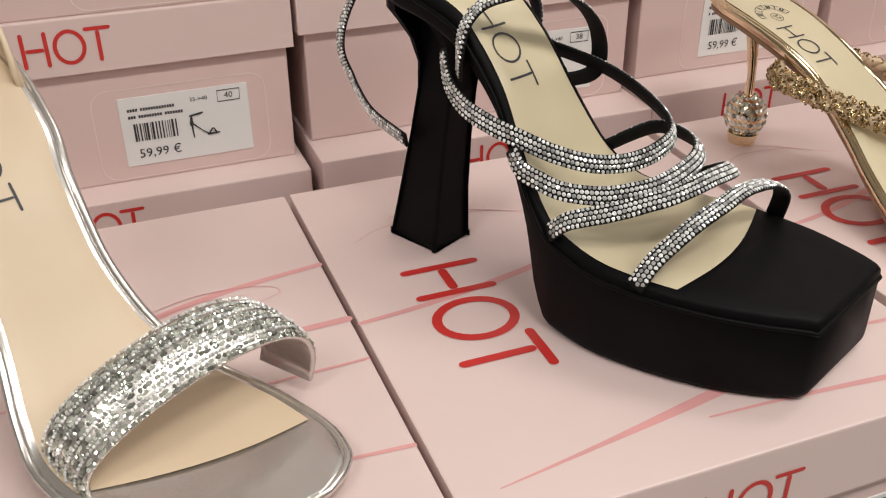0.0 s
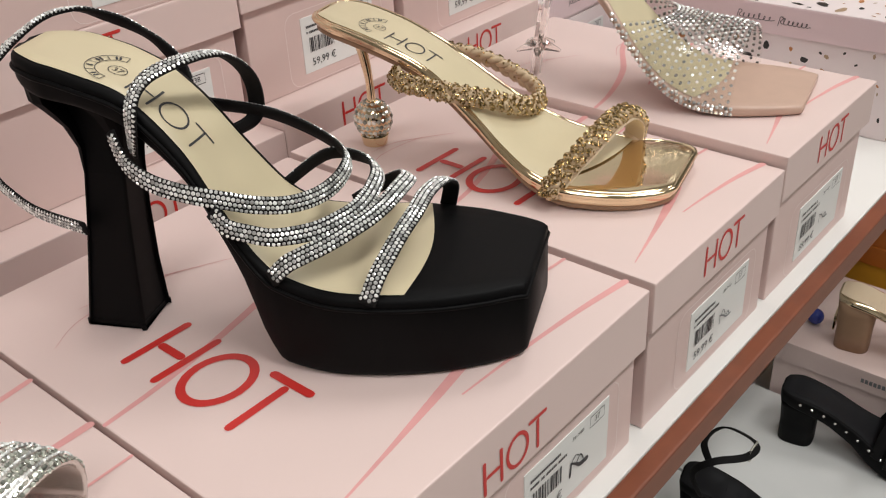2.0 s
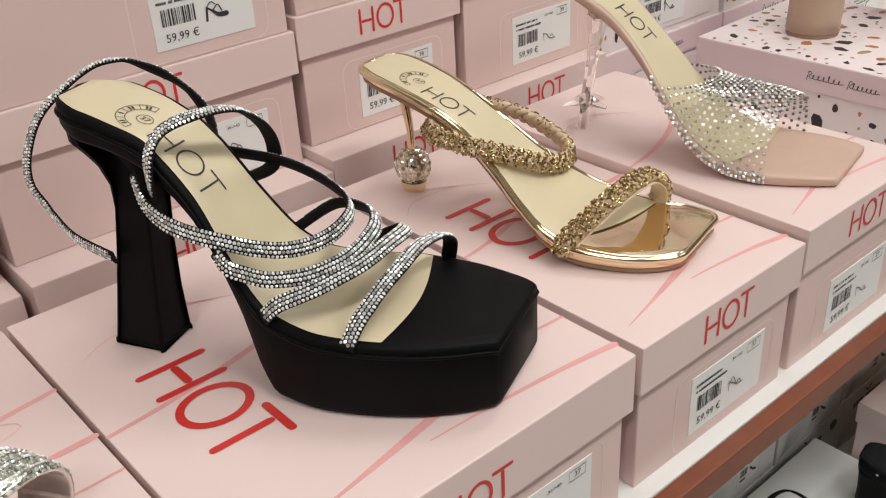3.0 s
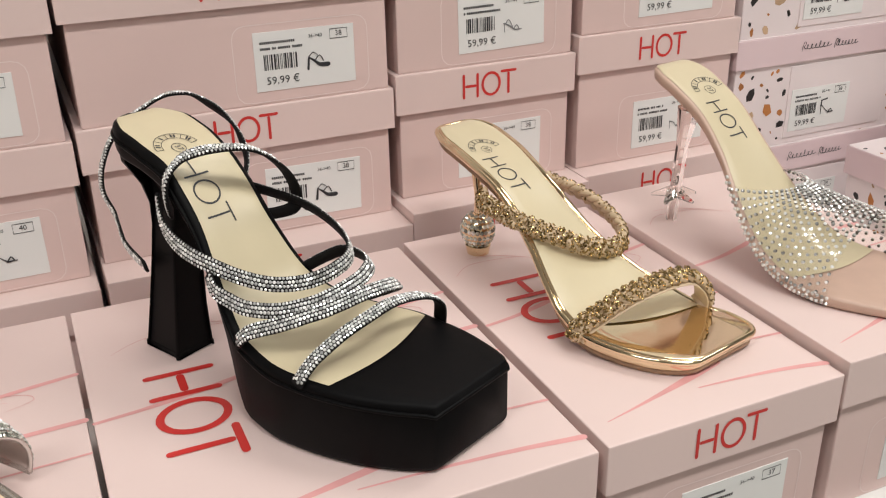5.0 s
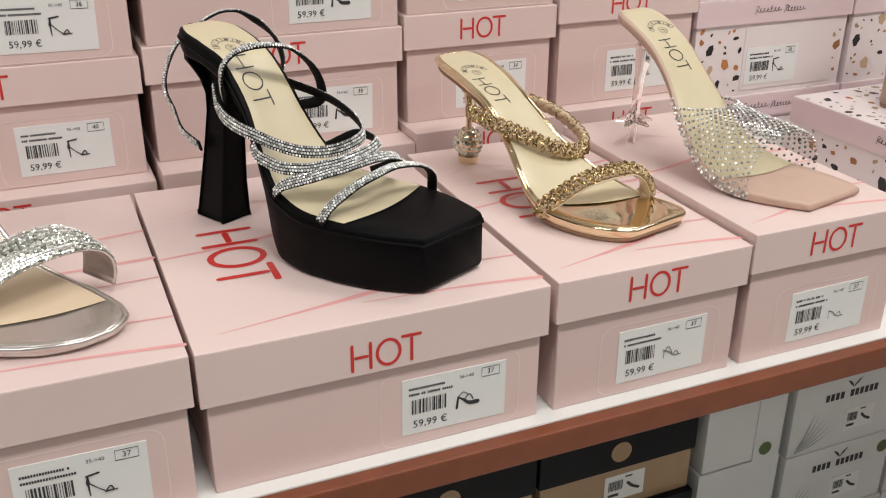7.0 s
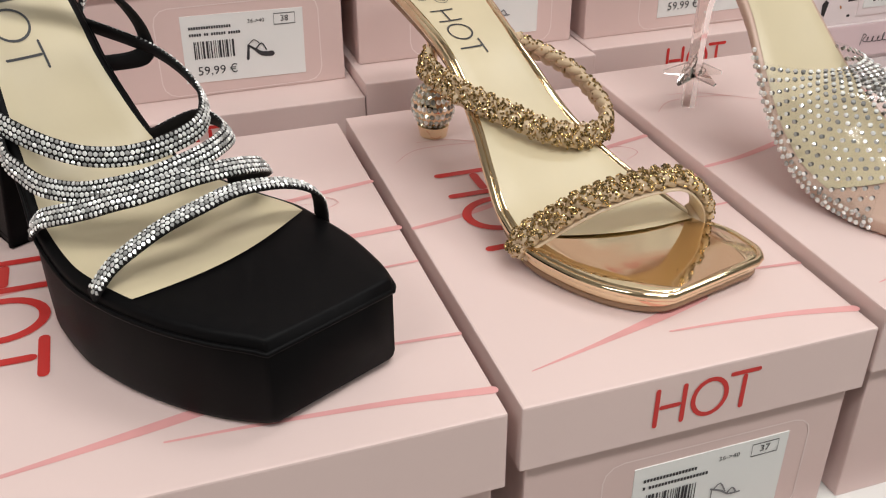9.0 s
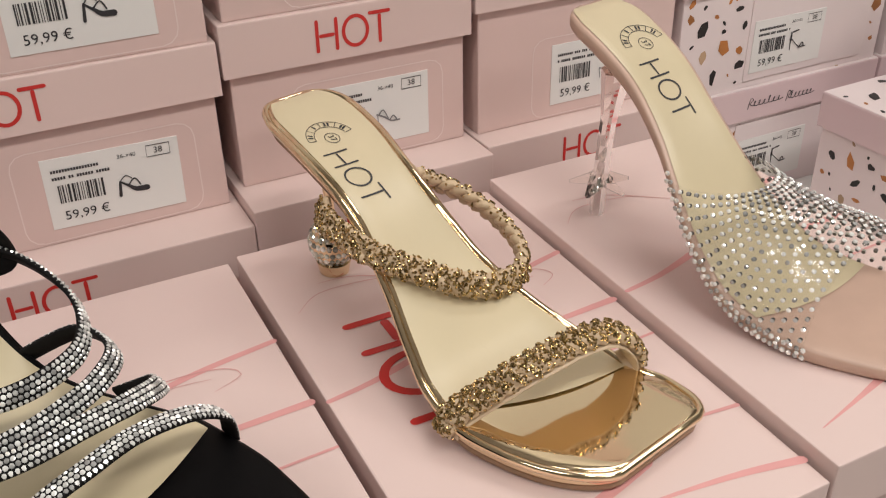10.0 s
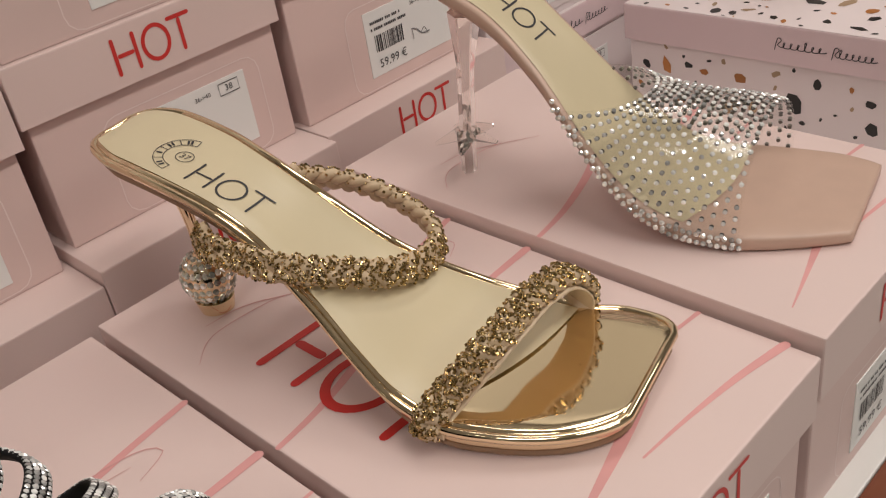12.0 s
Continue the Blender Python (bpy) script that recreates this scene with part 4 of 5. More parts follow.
# ---- clear mule ----
def clear_mule(m):
    root = empty("heeled_mule", m)
    last = Last([(pu, top, bot, left + max(0, 0.0055 - 0.055 * max(pu, 0)), right + max(0, 0.0055 - 0.055 * max(pu, 0))) for pu, top, bot, left, right in (
        (-0.006, 0.125, 0.118, -0.030, -0.014), (-0.0035, 0.125, 0.117, -0.037, -0.007), (0.003, 0.1245, 0.116, -0.043, -0.002),
        (0.014, 0.1215, 0.113, -0.046, 0.001), (0.035, 0.112, 0.103, -0.046, 0.001), (0.052, 0.102, 0.093, -0.0465, 0.0),
        (0.076, 0.081, 0.072, -0.050, -0.001), (0.09, 0.066, 0.057, -0.054, 0.001), (0.105, 0.048, 0.039, -0.058, 0.006),
        (0.12, 0.032, 0.023, -0.061, 0.011), (0.135, 0.020, 0.011, -0.062, 0.016), (0.155, 0.0115, 0.0025, -0.060, 0.025),
        (0.176, 0.009, 0.0005, -0.057, 0.031), (0.2, 0.008, 0.0003, -0.048, 0.033), (0.217, 0.0075, 0.0004, -0.039, 0.030), (0.2222, 0.007, 0.001, -0.036, 0.028))])
    mesh_part("sole", sole_mesh(last, 0.0022, 0.0006), NUDE, root, "nude satin sole", smooth=True)
    mesh_part("insole", insole_mesh(last, -0.0028, 0.152, 0.160, 0.003), CREAM, root, "glossy cream insole", smooth=True)
    sock_print(last, root, 0.0735, -0.0308, 0.0138, (0.036, -0.0155))
    post = spline([(0.017, -0.023, 0.0002), (0.022, -0.027, 0.03), (0.029, -0.0325, 0.065), (0.034, -0.034, 0.101)], 14)
    mesh_part("heel_post", tube(post, np.interp(np.linspace(0, 1, 14), (0, 0.7, 1), (0.0042, 0.0044, 0.0085)), sides=6), ACRYLIC, root, "clear faceted acrylic heel")
    star = bmesh.new()
    for k in range(5):
        a = 2 * math.pi * k / 5
        mm = pose(0.0205 + 0.0105 * math.cos(a), -0.025 + 0.0105 * math.sin(a), 0.024, 20 * math.sin(a), 15, math.degrees(a))
        bmesh.ops.create_cone(star, cap_ends=True, segments=4, radius1=0.0055, radius2=0.0014, depth=0.015, matrix=mm @ pose(0, 0, 0, 0, 90, 0))
    part("heel_star", star, ACRYLIC, root, "clear star-shaped heel ornament")
    n_t, n_s = 26, 40
    grid = []
    for i in range(n_t):
        t = i / (n_t - 1)
        row = []
        ul, ur = 0.088 + t * 0.090, 0.088 + t * 0.091
        tl, bl, vl, _ = (float(x) for x in last.at(ul))
        tr, br, _, vr = (float(x) for x in last.at(ur))
        ridge = 0.064 - 0.012 * t * t
        for j in range(n_s):
            ang = math.pi * j / (n_s - 1)
            s, arch = (1 - math.cos(ang)) / 2, math.sin(ang) ** 0.85
            s += 0.05 * math.sin(2 * ang) * -0.5
            base_w = (bl + 0.0025) * (1 - s) + (br + 0.0025) * s
            row.append((ul + (ur - ul) * s + arch * (0.038 * (1 - t) + 0.001 * t), (vl - 0.0005) * (1 - s) + (vr - 0.001) * s, base_w + max(ridge - base_w, 0.002) * arch))
        grid.append(row)
    me, g, nor = surface(grid, 0.0006)
    vamp = mesh_part("vamp", me, FILM, root, "clear plastic vamp dotted with rhinestones", smooth=True)
    places, normals = [], []
    up = np.sign(nor[n_t // 2, n_s // 2, 2])
    rows_t, rows_s = 17, 27
    for a in range(rows_t):
        for b_ in range(rows_s):
            ti = (a + 0.5) / rows_t * (n_t - 1)
            si = (b_ + (0.5 if a % 2 else 0.0) + 0.25) / rows_s * (n_s - 1)
            i, j = int(ti), min(int(si), n_s - 2)
            fi, fj = ti - i, si - j
            i = min(i, n_t - 2)
            q = (g[i, j] * (1 - fi) + g[i + 1, j] * fi) * (1 - fj) + (g[i, j + 1] * (1 - fi) + g[i + 1, j + 1] * fi) * fj
            nn = nor[i, j] * up
            places.append(q + nn * 0.0004)
            normals.append(nn)
    stones("rhinestone_trim", gems(places, normals, 0.00118, 0.6), STONE, vamp, "rows of clear rhinestones")
    backs = np.array(places) - unit(np.array(normals)) * 0.0012
    stones("stone_backing", gems(backs, -np.array(normals), 0.00112, 0.15), FOIL, vamp, "dark foil backs of the rhinestones")
    places, normals = [], []
    for u in np.arange(0.088, 0.178, 0.0031):
        top, bot, vl, vr = (float(x) for x in last.at(u))
        for f in (0.28, 0.78):
            places.append((u, vl - 0.0004, bot + (top - bot) * f))
            normals.append((0, -1, 0.2))
    stones("edge_trim", gems(places, normals, 0.0014, 0.6), STONE, vamp, "rhinestones along the sole edge")
    return tagged(root, "nude satin mule with clear rhinestone vamp and acrylic heel", "mule")


clear_mule(shoe_pose(0.2111, 0.2325, 0.2232, -0.9748, 0.9722, 0.949, 0.985, 0.915))


# ---- silver sandal ----
def silver_sandal(m):
    root = empty("heeled_sandal", m)
    last = Last([
        (0.012, 0.126, 0.119, -0.020, -0.004), (0.0145, 0.126, 0.118, -0.027, 0.003), (0.022, 0.125, 0.117, -0.033, 0.008),
        (0.04, 0.119, 0.111, -0.035, 0.011), (0.07, 0.103, 0.095, -0.036, 0.010), (0.09, 0.086, 0.078, -0.037, 0.006),
        (0.11, 0.064, 0.056, -0.040, 0.005), (0.13, 0.042, 0.034, -0.044, 0.009), (0.15, 0.025, 0.016, -0.049, 0.018),
        (0.165, 0.016, 0.007, -0.051, 0.028), (0.19, 0.0105, 0.002, -0.047, 0.038), (0.215, 0.009, 0.001, -0.034, 0.041),
        (0.232, 0.009, 0.001, -0.018, 0.038), (0.2415, 0.009, 0.002, -0.002, 0.029), (0.2445, 0.0085, 0.003, 0.006, 0.021)])
    mesh_part("sole", sole_mesh(last, 0.0025, 0.0008), SILVER, root, "silver leather sole", smooth=True)
    mesh_part("edge_piping", rim_mesh(last, 0.002, 0.0019, 0.0006), SILVER, root, "silver piping", smooth=True)
    mesh_part("insole", insole_mesh(last, 0.0145, 0.185, 0.208, 0.0036), BEIGE, root, "beige smooth insole", smooth=True)
    sock_print(last, root, 0.0955, -0.0325, 0.0172, (0.05, -0.014))
    stem = spline([(0.038, -0.012, 0.0003), (0.036, -0.012, 0.05), (0.034, -0.012, 0.09), (0.032, -0.012, 0.116)], 20)
    mesh_part("heel", tube(stem, np.interp(np.linspace(0, 1, 20), (0, 0.5, 0.8, 1), (0.0045, 0.0052, 0.009, 0.018)), sides=14), SILVER, root, "slim silver heel", smooth=True)
    grid, n_t, n_s = [], 14, 40
    for i in range(n_t):
        t = i / (n_t - 1)
        row = []
        ul, ur = 0.162 + t * 0.024, 0.162 + t * 0.022
        tl, bl, vl, _ = (float(x) for x in last.at(ul))
        tr, br, _, vr = (float(x) for x in last.at(ur))
        for j in range(n_s):
            ang = math.pi * j / (n_s - 1)
            s, arch = (1 - math.cos(ang)) / 2, math.sin(ang) ** 0.8
            swell = 0.009 * arch * math.cos(ang)
            row.append((ul + (ur - ul) * s + arch * 0.006, (vl + 0.008) * (1 - s) + (vr + 0.017) * s - swell, (bl + 0.003) * (1 - s) + (br + 0.004) * s + arch * (0.039 - 0.006 * t + 0.004 * math.sin(math.pi * t)) * (1 - 0.2 * math.cos(ang))))
        grid.append(row)
    me, g, nor = surface(grid, 0.002)
    band = mesh_part("toe_band", me, SILVER, root, "wide silver toe band", smooth=True)
    up = np.sign(nor[n_t // 2, n_s // 2, 2])
    rng = np.random.default_rng(8)
    flow = np.gradient(g, axis=1)
    places, normals, runs, radii, longs = [], [], [], [], []
    for a in range(15):
        bead_row = a % 3 == 0
        si = 0.1
        while si < n_s - 1.1:
            half = 0.0007 if bead_row else rng.choice((0.0008, 0.0011, 0.0017), p=(0.4, 0.35, 0.25))
            ti = (a + 0.5 + (0 if bead_row else rng.normal(0, 0.12))) / 15 * (n_t - 1.01)
            i, j = min(max(int(ti), 0), n_t - 2), int(si)
            fi, fj = ti - i, si - j
            step = np.linalg.norm(flow[i, j])
            q = (g[i, j] * (1 - fi) + g[i + 1, j] * fi) * (1 - fj) + (g[i, j + 1] * (1 - fi) + g[i + 1, j + 1] * fi) * fj
            nn = nor[i, j] * up
            places.append(q + nn * (0.0011 + (0.0009 if bead_row else rng.uniform(-0.0002, 0.0004))))
            normals.append(nn + rng.normal(0, 0.1 if bead_row else 0.26, 3))
            runs.append(flow[i, j])
            radii.append(0.00075 if bead_row else 0.0010)
            longs.append(half / radii[-1])
            si += 2.05 * half / max(step, 1e-5)
    small = np.array(radii) < 0.0009
    for keep, mat, flat, words in ((small, STONE, 0.9, "fine rows of bright silver beads"), (~small, STONE_TINT, 0.6, "dense greenish silver crystal chips")):
        pick = [np.array(x)[keep] for x in (places, normals, radii, runs, longs)]
        stones("rhinestone_trim", gems(pick[0], pick[1], pick[2], flat, along=pick[3], stretch=pick[4], sides=6), mat, band, words)
    wall = []
    for i in range(33):
        a = radians(-115 + 230 * i / 32)
        lean = 1 - abs(i - 16) / 16
        row = []
        for k in range(9):
            f = k / 8
            row.append((0.040 - 0.029 * math.cos(a) - 0.004 * f * lean, -0.0125 + 0.0245 * math.sin(a) * (1 - 0.18 * f), 0.117 + 0.004 * lean - 0.016 * (1 - lean) + f * (0.018 + 0.040 * lean ** 0.7)))
        wall.append(row)
    me, _, _ = surface(wall, 0.0022)
    mesh_part("heel_counter", me, BEIGE, root, "beige lined heel counter", smooth=True)
    return tagged(root, "silver heeled sandal with a wide rhinestone toe band", "sandal")


silver_sandal(shoe_pose(-0.377, 0.2300, 0.3186, -0.811, 0.9652, 0.9, 1.0, 0.969))


# ---- tan heel on the terrazzo box ----
def tan_shoe(m):
    root = empty("heeled_shoe", m)
    rings = []
    for w, a, b_, c in ((0.004, 0.0275, 0.025, 0.0), (0.02, 0.0272, 0.0248, 0.0005), (0.06, 0.0275, 0.025, 0.002), (0.09, 0.029, 0.0265, 0.004), (0.115, 0.032, 0.029, 0.006), (0.14, 0.034, 0.031, 0.004), (0.165, 0.033, 0.030, 0.0)):
        rings.append([(c + a * math.cos(k) * (1 if math.cos(k) < 0 else 0.8), b_ * math.sin(k), w) for k in np.linspace(0, 2 * math.pi, 28, endpoint=False)])
    mesh_part("heel", fix_normals(loft(rings)), TAN, root, "tan leather block heel", smooth=True)
    tip = [[(a * math.cos(k) * (1 if math.cos(k) < 0 else 0.8), a * 0.91 * math.sin(k), w) for k in np.linspace(0, 2 * math.pi, 28, endpoint=False)] for w, a in ((0.0001, 0.0265), (0.004, 0.0268))]
    mesh_part("heel_tip", fix_normals(loft(tip)), TAN_SOLE, root, "brown heel tip")
    last = Last([(-0.03, 0.168, 0.15, -0.006, 0.006), (-0.026, 0.167, 0.148, -0.018, 0.018), (-0.01, 0.162, 0.14, -0.028, 0.028), (0.03, 0.145, 0.12, -0.028, 0.028), (0.07, 0.105, 0.08, -0.028, 0.028), (0.11, 0.055, 0.03, -0.036, 0.036), (0.15, 0.026, 0.004, -0.042, 0.042), (0.19, 0.022, 0.001, -0.036, 0.036), (0.212, 0.02, 0.002, -0.015, 0.015)])
    mesh_part("sole", sole_mesh(last, 0.004, 0.0), TAN, root, "tan leather upper and sole", smooth=True)
    return tagged(root, "tan leather shoe with a block heel on a terrazzo box", "shoe")


TAN_PLACE = (0.524, 0.211)
tan_shoe(pose(*TAN_PLACE, 0.9686, 0, 0, -20))


# ---- lower shelf: stacks behind ----
def bars_on(parent, name, rects, place, mat):
    v = np.array([(x, z) for x0, x1, z0, z1 in rects for x, z in ((x0, z0), (x1, z0), (x1, z1), (x0, z1))])
    return mesh_part(name, raw(place(v[:, 0], v[:, 1]), [tuple(range(4 * i, 4 * i + 4)) for i in range(len(rects))]), mat, parent)


def word_bars(cx, cz, long, h, n):
    w = long / n
    return [(cx - long / 2 + i * w, cx - long / 2 + i * w + w * 0.72, cz - h / 2, cz + h / 2) for i in range(n) if i != n * 2 // 5]


def small_label(parent, x, y, z, w=0.05, h=0.034):
    lab = part("label", boxed(x, x + w, y - 0.0004, y + 0.0002, z, z + h), PAPER, parent, "small white price label")

    def on(s, t):
        return np.stack([s, np.full_like(s, y - 0.0008), t], 1)
    rng = random.Random(int(x * 1e4 + z * 1e4))
    rects, px = [], x + 0.005
    while px < x + w * 0.42:
        bw = rng.choice((0.0005, 0.001, 0.0014))
        rects.append((px, px + bw, z + h * 0.4, z + h * 0.78))
        px += bw + 0.0008
    rects += [(x + 0.005, x + w * 0.36, z + h * 0.16, z + h * 0.27), (x + w * 0.5, x + w * 0.68, z + h * 0.84, z + h * 0.9)]
    bars_on(lab, "bar_code", rects, on, INK)
    mesh_part("picture_stroke", stroke_mesh([(spline([(x + w * 0.58, z + h * 0.6), (x + w * 0.7, z + h * 0.42), (x + w * 0.86, z + h * 0.3)], 8), 0.004, False)], on), INK, lab)


def white_box(m, wide, deep, high, seed=0):
    root, body, lid = card_box("shoe_box", wide, deep, high, 0.042, WHITE_CARD, WHITE_CARD, 0.002, m)

    def on_lid(s, t):
        return np.stack([s, np.full_like(s, -0.0004), t], 1)

    def on_body(s, t):
        return np.stack([s, np.full_like(s, 0.0016), t], 1)
    bars_on(lid, "word_bars", word_bars(wide * 0.5, high - 0.029, 0.088, 0.0105, 11), on_lid, INK)
    mesh_part("leaf_mark", stroke_mesh([(spline([(wide * 0.5, high - 0.020), (wide * 0.5 + dx * 0.5, high - 0.013), (wide * 0.5 + dx, high - 0.008)], 8), [0.0005, 0.0018, 0.0028, 0.0034, 0.0034, 0.0028, 0.0016, 0.0003], False) for dx in (-0.012, 0.012)], on_lid), INK, lid)
    fronds = []
    for k in range(6):
        a = 0.25 + k * 0.16
        fronds.append((spline([(0.012, 0.004), (0.012 + 0.03 * math.cos(a), 0.004 + 0.03 * math.sin(a)), (0.012 + 0.062 * math.cos(a + 0.12), 0.004 + 0.058 * math.sin(a + 0.12))], 8), [0.0004, 0.0014, 0.002, 0.0022, 0.002, 0.0014, 0.0008, 0.0003], False))
    for n, one in enumerate(fronds):
        mesh_part("leaf_print", stroke_mesh([one], lambda s, t, n=n: on_body(s, t) - np.array([[0, 0.00005 * n, 0]])), GREY_PRINT, body)
    bm = bmesh.new()
    bmesh.ops.create_cone(bm, cap_ends=True, segments=20, radius1=0.0095, radius2=0.0095, depth=0.0008, matrix=pose(wide - 0.017, -0.0004, high - 0.024, 90))
    part("round_sticker", bm, GREEN_DOT, lid, "olive green round sticker")
    small_label(body, wide * 0.48, 0.0018, 0.02)
    return tagged(root, "white card shoe box with grey leaf print, stacked below", "shoe box", "white shoe boxes")


def kraft_box(m, wide, deep, high):
    root, body, lid = card_box("shoe_box", wide, deep, high, 0.05, BLACK_CARD, KRAFT, 0.003, m)
    bm = bmesh.new()
    bmesh.ops.create_cone(bm, cap_ends=True, segments=24, radius1=0.0135, radius2=0.0135, depth=0.0008, matrix=pose(wide * 0.5, -0.0004, high - 0.026, 90))
    sticker = part("round_sticker", bm, KRAFT, lid, "round kraft sticker")
    ring = [(wide * 0.5 + 0.009 * math.cos(a), high - 0.026 + 0.009 * math.sin(a)) for a in np.linspace(0, 6.28, 18, endpoint=False)]
    mesh_part("sticker_ring", stroke_mesh([(ring, 0.0008, True)], lambda s, t: np.stack([s, np.full_like(s, -0.0011), t], 1)), TAN_SOLE, sticker)
    small_label(body, wide * 0.42, 0.0027, 0.012, 0.055, 0.036)
    return tagged(root, "kraft card shoe box with a black lid, stacked below", "shoe box", "kraft shoe boxes")


LOW_BACK = 0.277
for x0, x1 in ((-0.50, -0.285), (-0.28, -0.067), (-0.062, 0.152), (0.157, 0.371)):
    base = LOW_Z
    for k in range(4):
        kraft_box(pose(x0, LOW_BACK + random.uniform(-0.003, 0.003), base, 0, 0, random.uniform(-0.3, 0.3)), x1 - x0, 0.3, 0.1092)
        base += 0.1093
white_box(pose(0.386, LOW_BACK, LOW_Z + 0.61, 0, 90, 0), 0.27, 0.3, 0.117)
part("support", boxed(0.383, 0.507, LOW_BACK + 0.002, LOW_BACK + 0.3, LOW_Z, LOW_Z + 0.339, 0.001), WHITE_CARD)
tagged(bpy.data.objects["support"], "plain white card carton under an upright box", "carton")
for x0, x1 in ((0.517, 0.7025), (0.7065, 0.892), (0.896, 1.081)):
    base = LOW_Z
    for k in range(4):
        white_box(pose(x0, LOW_BACK + random.uniform(-0.003, 0.003), base, 0, 0, random.uniform(-0.4, 0.4)), x1 - x0, 0.3, 0.1092, k)
        base += 0.1093

# lower shelf: front row
for x0, x1 in ((0.335, 0.562), (0.567, 0.796)):
    white_box(pose(x0, -0.048, LOW_Z), x1 - x0, 0.312, 0.113)


def plain_box(x0, x1, y0, z0, z1, deep, lid_mat, body_mat, what, group="", yaw=0.0):
    root, body, lid = card_box("shoe_box", x1 - x0, deep, z1 - z0, 0.034, lid_mat, body_mat, 0.003, pose(x0, y0, z0, 0, 0, yaw))
    place = lambda s, t: np.stack([np.full_like(s, -0.0005), s, t], 1)
    bars_on(lid, "word_bars", word_bars(deep * 0.4, z1 - z0 - 0.017, 0.07, 0.007, 12), place, GREY_INK)
    return tagged(root, what, "shoe box", group)


plain_box(0.802, 1.022, -0.058, LOW_Z, 0.36, 0.272, PINK, PINK, "plain dusty pink shoe box on the lower shelf")
plain_box(1.06, 1.26, -0.04, LOW_Z, 0.28, 0.27, YELLOW, ORANGE, "orange and yellow card shoe box, lower shelf", "orange shoe boxes")
plain_box(1.07, 1.27, -0.02, 0.2805, 0.40, 0.26, ORANGE, YELLOW, "orange and yellow card shoe box, lower shelf", "orange shoe boxes")
plain_box(1.07, 1.26, -0.01, 0.4005, 0.52, 0.25, YELLOW, ORANGE, "orange and yellow card shoe box, lower shelf", "orange shoe boxes")


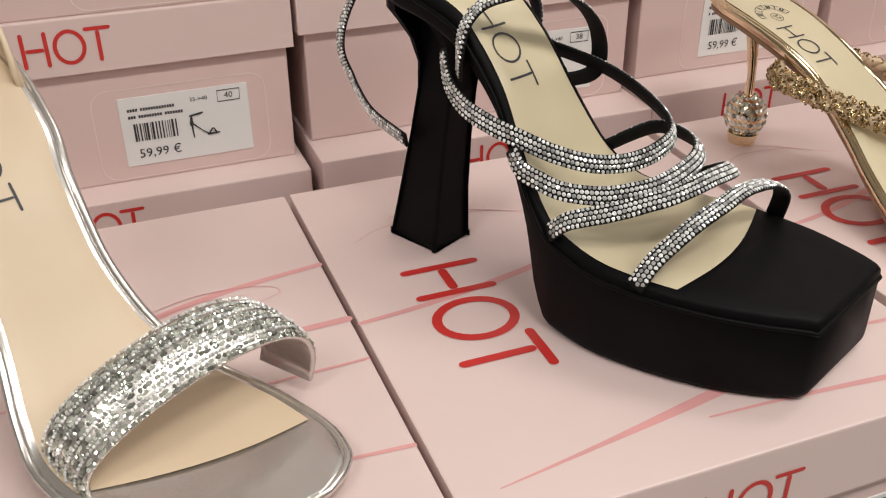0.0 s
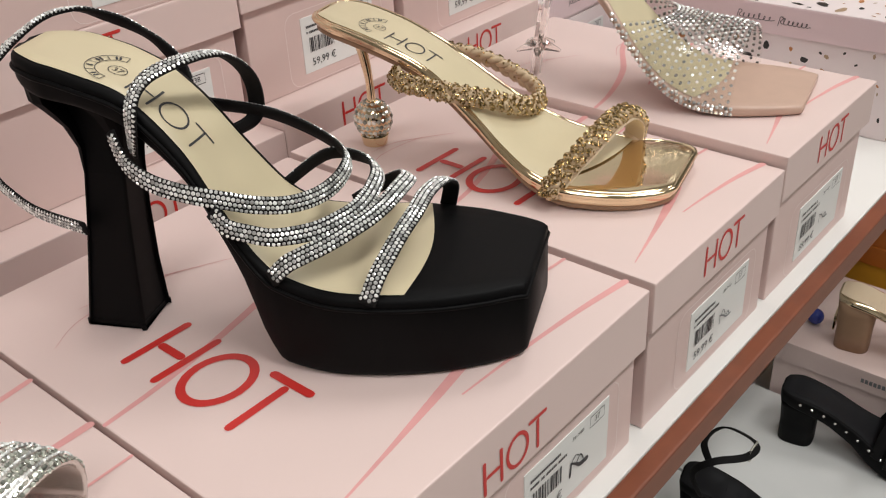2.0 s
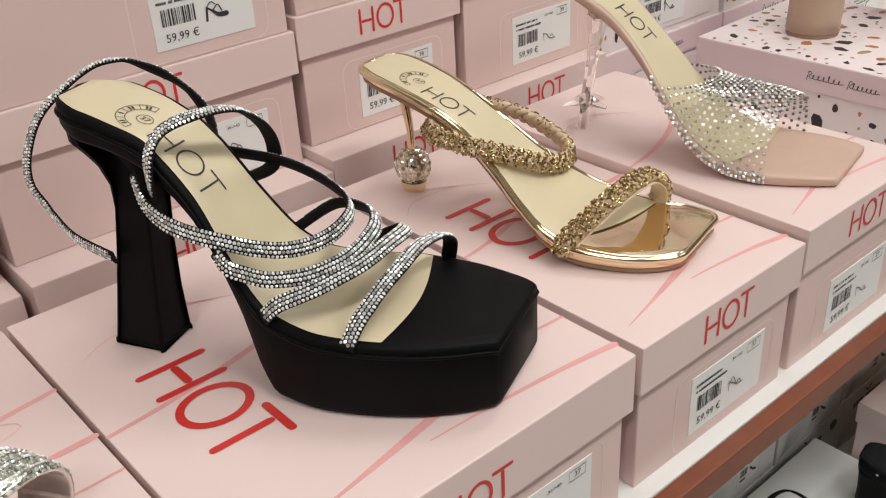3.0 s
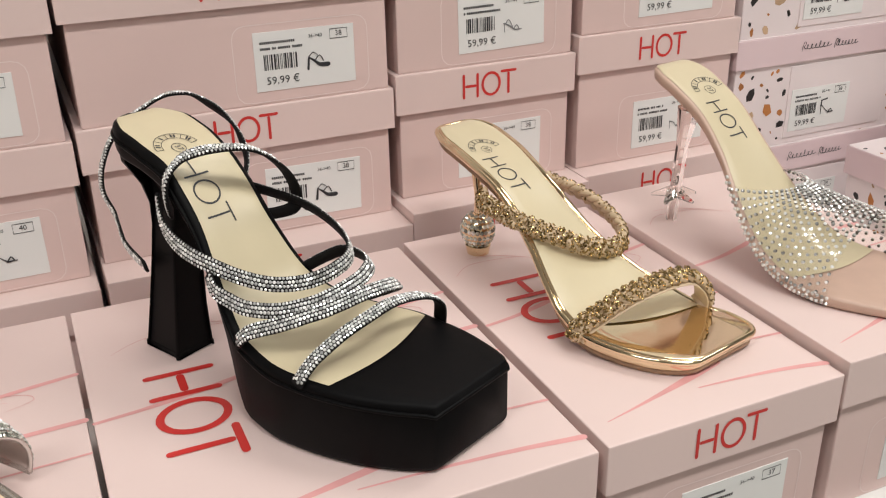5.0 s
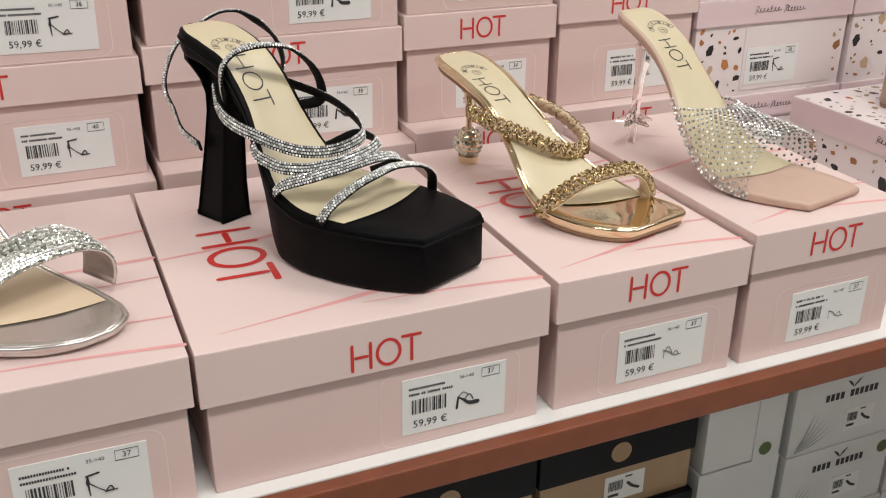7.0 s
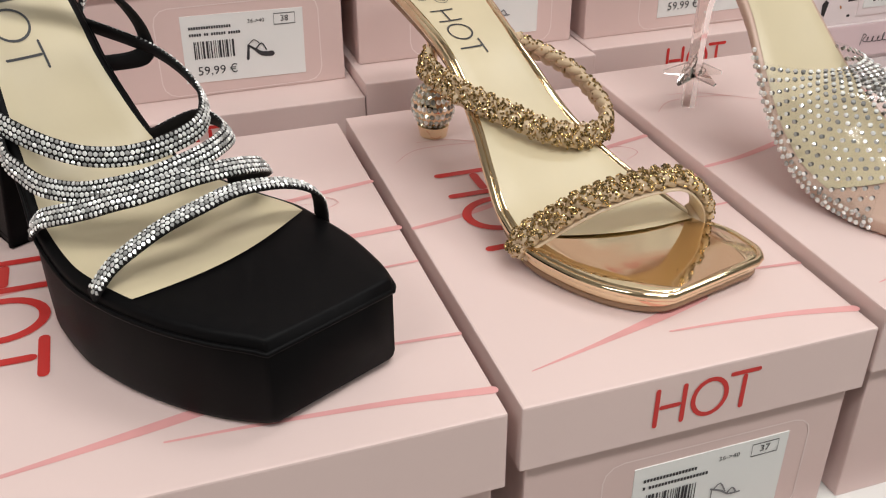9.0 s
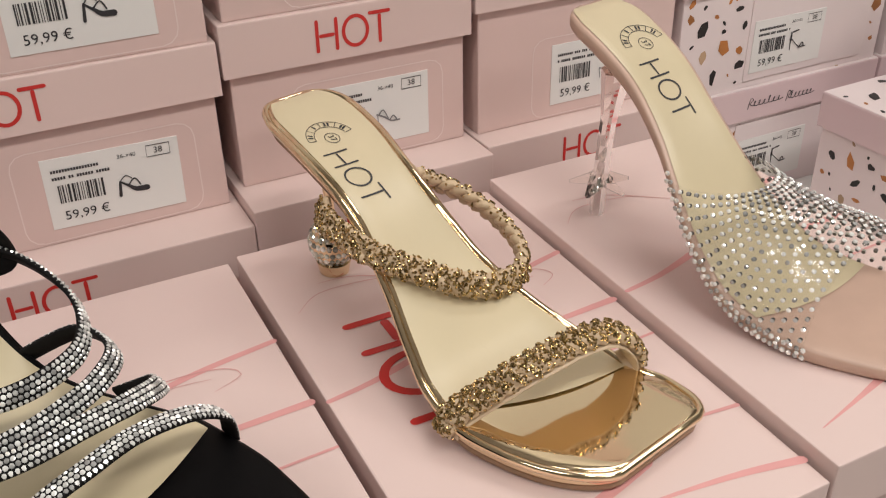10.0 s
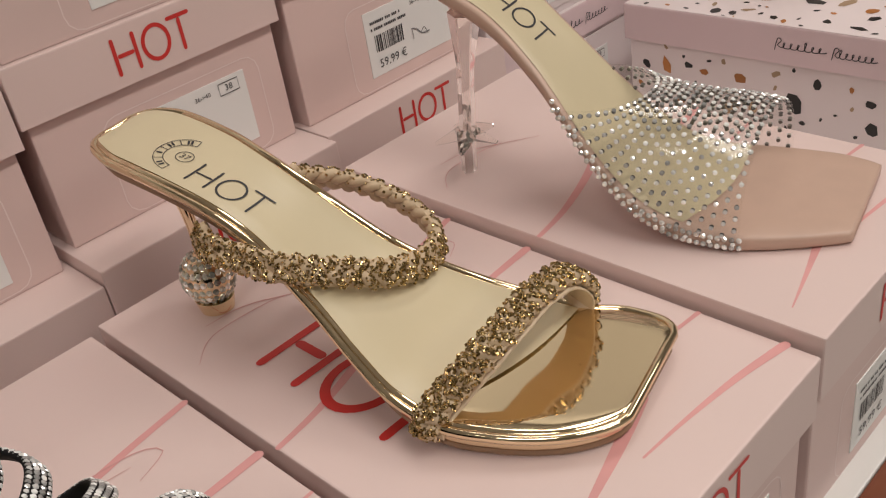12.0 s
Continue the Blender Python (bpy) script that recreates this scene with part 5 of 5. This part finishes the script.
# ---- lower shelf: sandals ----
def low_sandal(m, style):
    root = empty("block_heel_sandal", m)
    if style == "studded":
        prof = [(-0.03, 0.085, 0.072, -0.012, 0.012), (-0.026, 0.085, 0.07, -0.022, 0.022), (-0.005, 0.084, 0.066, -0.03, 0.03), (0.03, 0.076, 0.056, -0.029, 0.029), (0.07, 0.058, 0.034, -0.03, 0.03), (0.1, 0.043, 0.012, -0.036, 0.036), (0.13, 0.033, 0.001, -0.042, 0.042), (0.17, 0.03, 0.0005, -0.041, 0.041), (0.195, 0.03, 0.002, -0.026, 0.026), (0.205, 0.03, 0.006, -0.01, 0.01)]
        skin, sock = SATIN, BLACK_CARD
    else:
        prof = [(-0.03, 0.09, 0.08, -0.012, 0.012), (-0.026, 0.09, 0.078, -0.022, 0.022), (-0.005, 0.088, 0.076, -0.029, 0.029), (0.03, 0.078, 0.067, -0.028, 0.028), (0.07, 0.055, 0.045, -0.028, 0.028), (0.1, 0.033, 0.023, -0.034, 0.034), (0.13, 0.018, 0.006, -0.041, 0.041), (0.17, 0.014, 0.001, -0.04, 0.04), (0.195, 0.014, 0.002, -0.028, 0.028), (0.206, 0.014, 0.004, -0.012, 0.012)]
        skin, sock = (GOLD, BEIGE) if style == "gold" else (SATIN, BLACK_CARD)
    last = Last(prof)
    mesh_part("sole", sole_mesh(last, 0.003, 0.001), skin, root, "shaped sole", smooth=True)
    mesh_part("insole", insole_mesh(last, -0.0275, 0.15, 0.15, 0.004), sock, root, "", smooth=True)
    rings = []
    for w, a in ((0.0003, 0.024), (0.03, 0.024), (0.06, 0.026), (prof[2][2] + 0.004, 0.028)):
        rings.append([(-0.002 + a * math.copysign(abs(math.cos(k)) ** 0.6, math.cos(k)), a * math.copysign(abs(math.sin(k)) ** 0.6, math.sin(k)), w) for k in np.linspace(0, 2 * math.pi, 24, endpoint=False)])
    mesh_part("heel", fix_normals(loft(rings)), TAN_SOLE if style == "gold" else SATIN, root, "block heel", smooth=True)
    for name, pts, w in (("toe_strap", [(0.128, -0.044, 0.022), (0.13, -0.034, 0.052), (0.135, 0, 0.066), (0.14, 0.034, 0.052), (0.138, 0.044, 0.022)], 0.022), ("cross_strap", [(0.105, -0.038, 0.03), (0.11, -0.03, 0.062), (0.118, 0, 0.078), (0.112, 0.03, 0.062), (0.1, 0.038, 0.03)], 0.014)):
        p, t, out, across = ribbon(pts, w, 0.002, (0.12, 0, 0.02), 40)
        mesh_part(name, strap_mesh(p, out, across, w, 0.0024), GOLD if style == "gold" else SUEDE, root, "", smooth=True)
        if style == "gold":
            break
    if style != "gold":
        pts = [(0.0, -0.029, 0.085), (-0.012, -0.03, 0.12), (0.01, -0.034, 0.15), (0.045, -0.012, 0.152), (0.05, 0.018, 0.15), (0.01, 0.034, 0.148), (-0.012, 0.03, 0.12), (0.0, 0.029, 0.085)]
        if style == "studded":
            return studs(root, last)
        p, t, out, across = ribbon(pts, 0.008, 0.002, (0.01, 0, 0.1), 60)
        strap = mesh_part("ankle_strap", strap_mesh(p, out, across, 0.009, 0.0022), SUEDE, root, "", smooth=True)
        frame_pts = [(0.048, -0.009, 0.144), (0.048, -0.009, 0.16), (0.052, 0.009, 0.16), (0.052, 0.009, 0.144)]
        mesh_part("buckle", tube(np.array(frame_pts), 0.0013, closed=True), METAL, strap, "square metal buckle")
        return tagged(root, "black block-heel sandal with a buckled ankle strap", "sandal")
    bm = bmesh.new()
    for r in (0.012, 0.006):
        for a, b_, c, d in ((-r, r, -r, -r + 0.002), (-r, r, r - 0.002, r), (-r, -r + 0.002, -r + 0.002, r - 0.002), (r - 0.002, r, -r + 0.002, r - 0.002)):
            block(bm, -0.031, -0.028, a, b_, 0.035 + c, 0.035 + d, 0.0003)
    part("square_ornament", bm, GOLD, root, "gold square heel ornament")
    return tagged(root, "gold sandal with a brown block heel on a pink box", "sandal")


def studs(root, last):
    places, normals = [], []
    for u in np.arange(0.0, 0.195, 0.016):
        top, bot, vl, vr = (float(x) for x in last.at(u))
        for v, s in ((vl, -1), (vr, 1)):
            places.append((u, v, top - 0.007))
            normals.append((0, s, 0.1))
    stones("stud_trim", gems(places, normals, 0.0022, 0.7), METAL, root, "small round metal studs")
    mesh_part("bow", tube(spline([(0.118, -0.012, 0.08), (0.125, -0.03, 0.092), (0.135, -0.012, 0.082), (0.128, 0.0, 0.078), (0.12, 0.02, 0.09), (0.135, 0.025, 0.086)], 30), 0.006), SUEDE, root, "black fabric knot", smooth=True)
    return tagged(root, "black studded sandal with a chunky block heel", "sandal")


low_sandal(pose(0.483, 0.160, 0.2685, 0, 0, -76), "buckled")
low_sandal(pose(0.727, 0.134, 0.2685, 0, 0, -80), "studded")
low_sandal(pose(0.855, 0.118, 0.3605, 0, 0, -80), "gold")
bm = bmesh.new()
bmesh.ops.create_uvsphere(bm, u_segments=16, v_segments=10, radius=0.012, matrix=Matrix.Translation((0.872, 0.182, 0.3722)))
tagged(part("blue_bead_ornament", bm, BLUE, smooth=True), "small dark blue bead ornament on a pink box", "ornament")
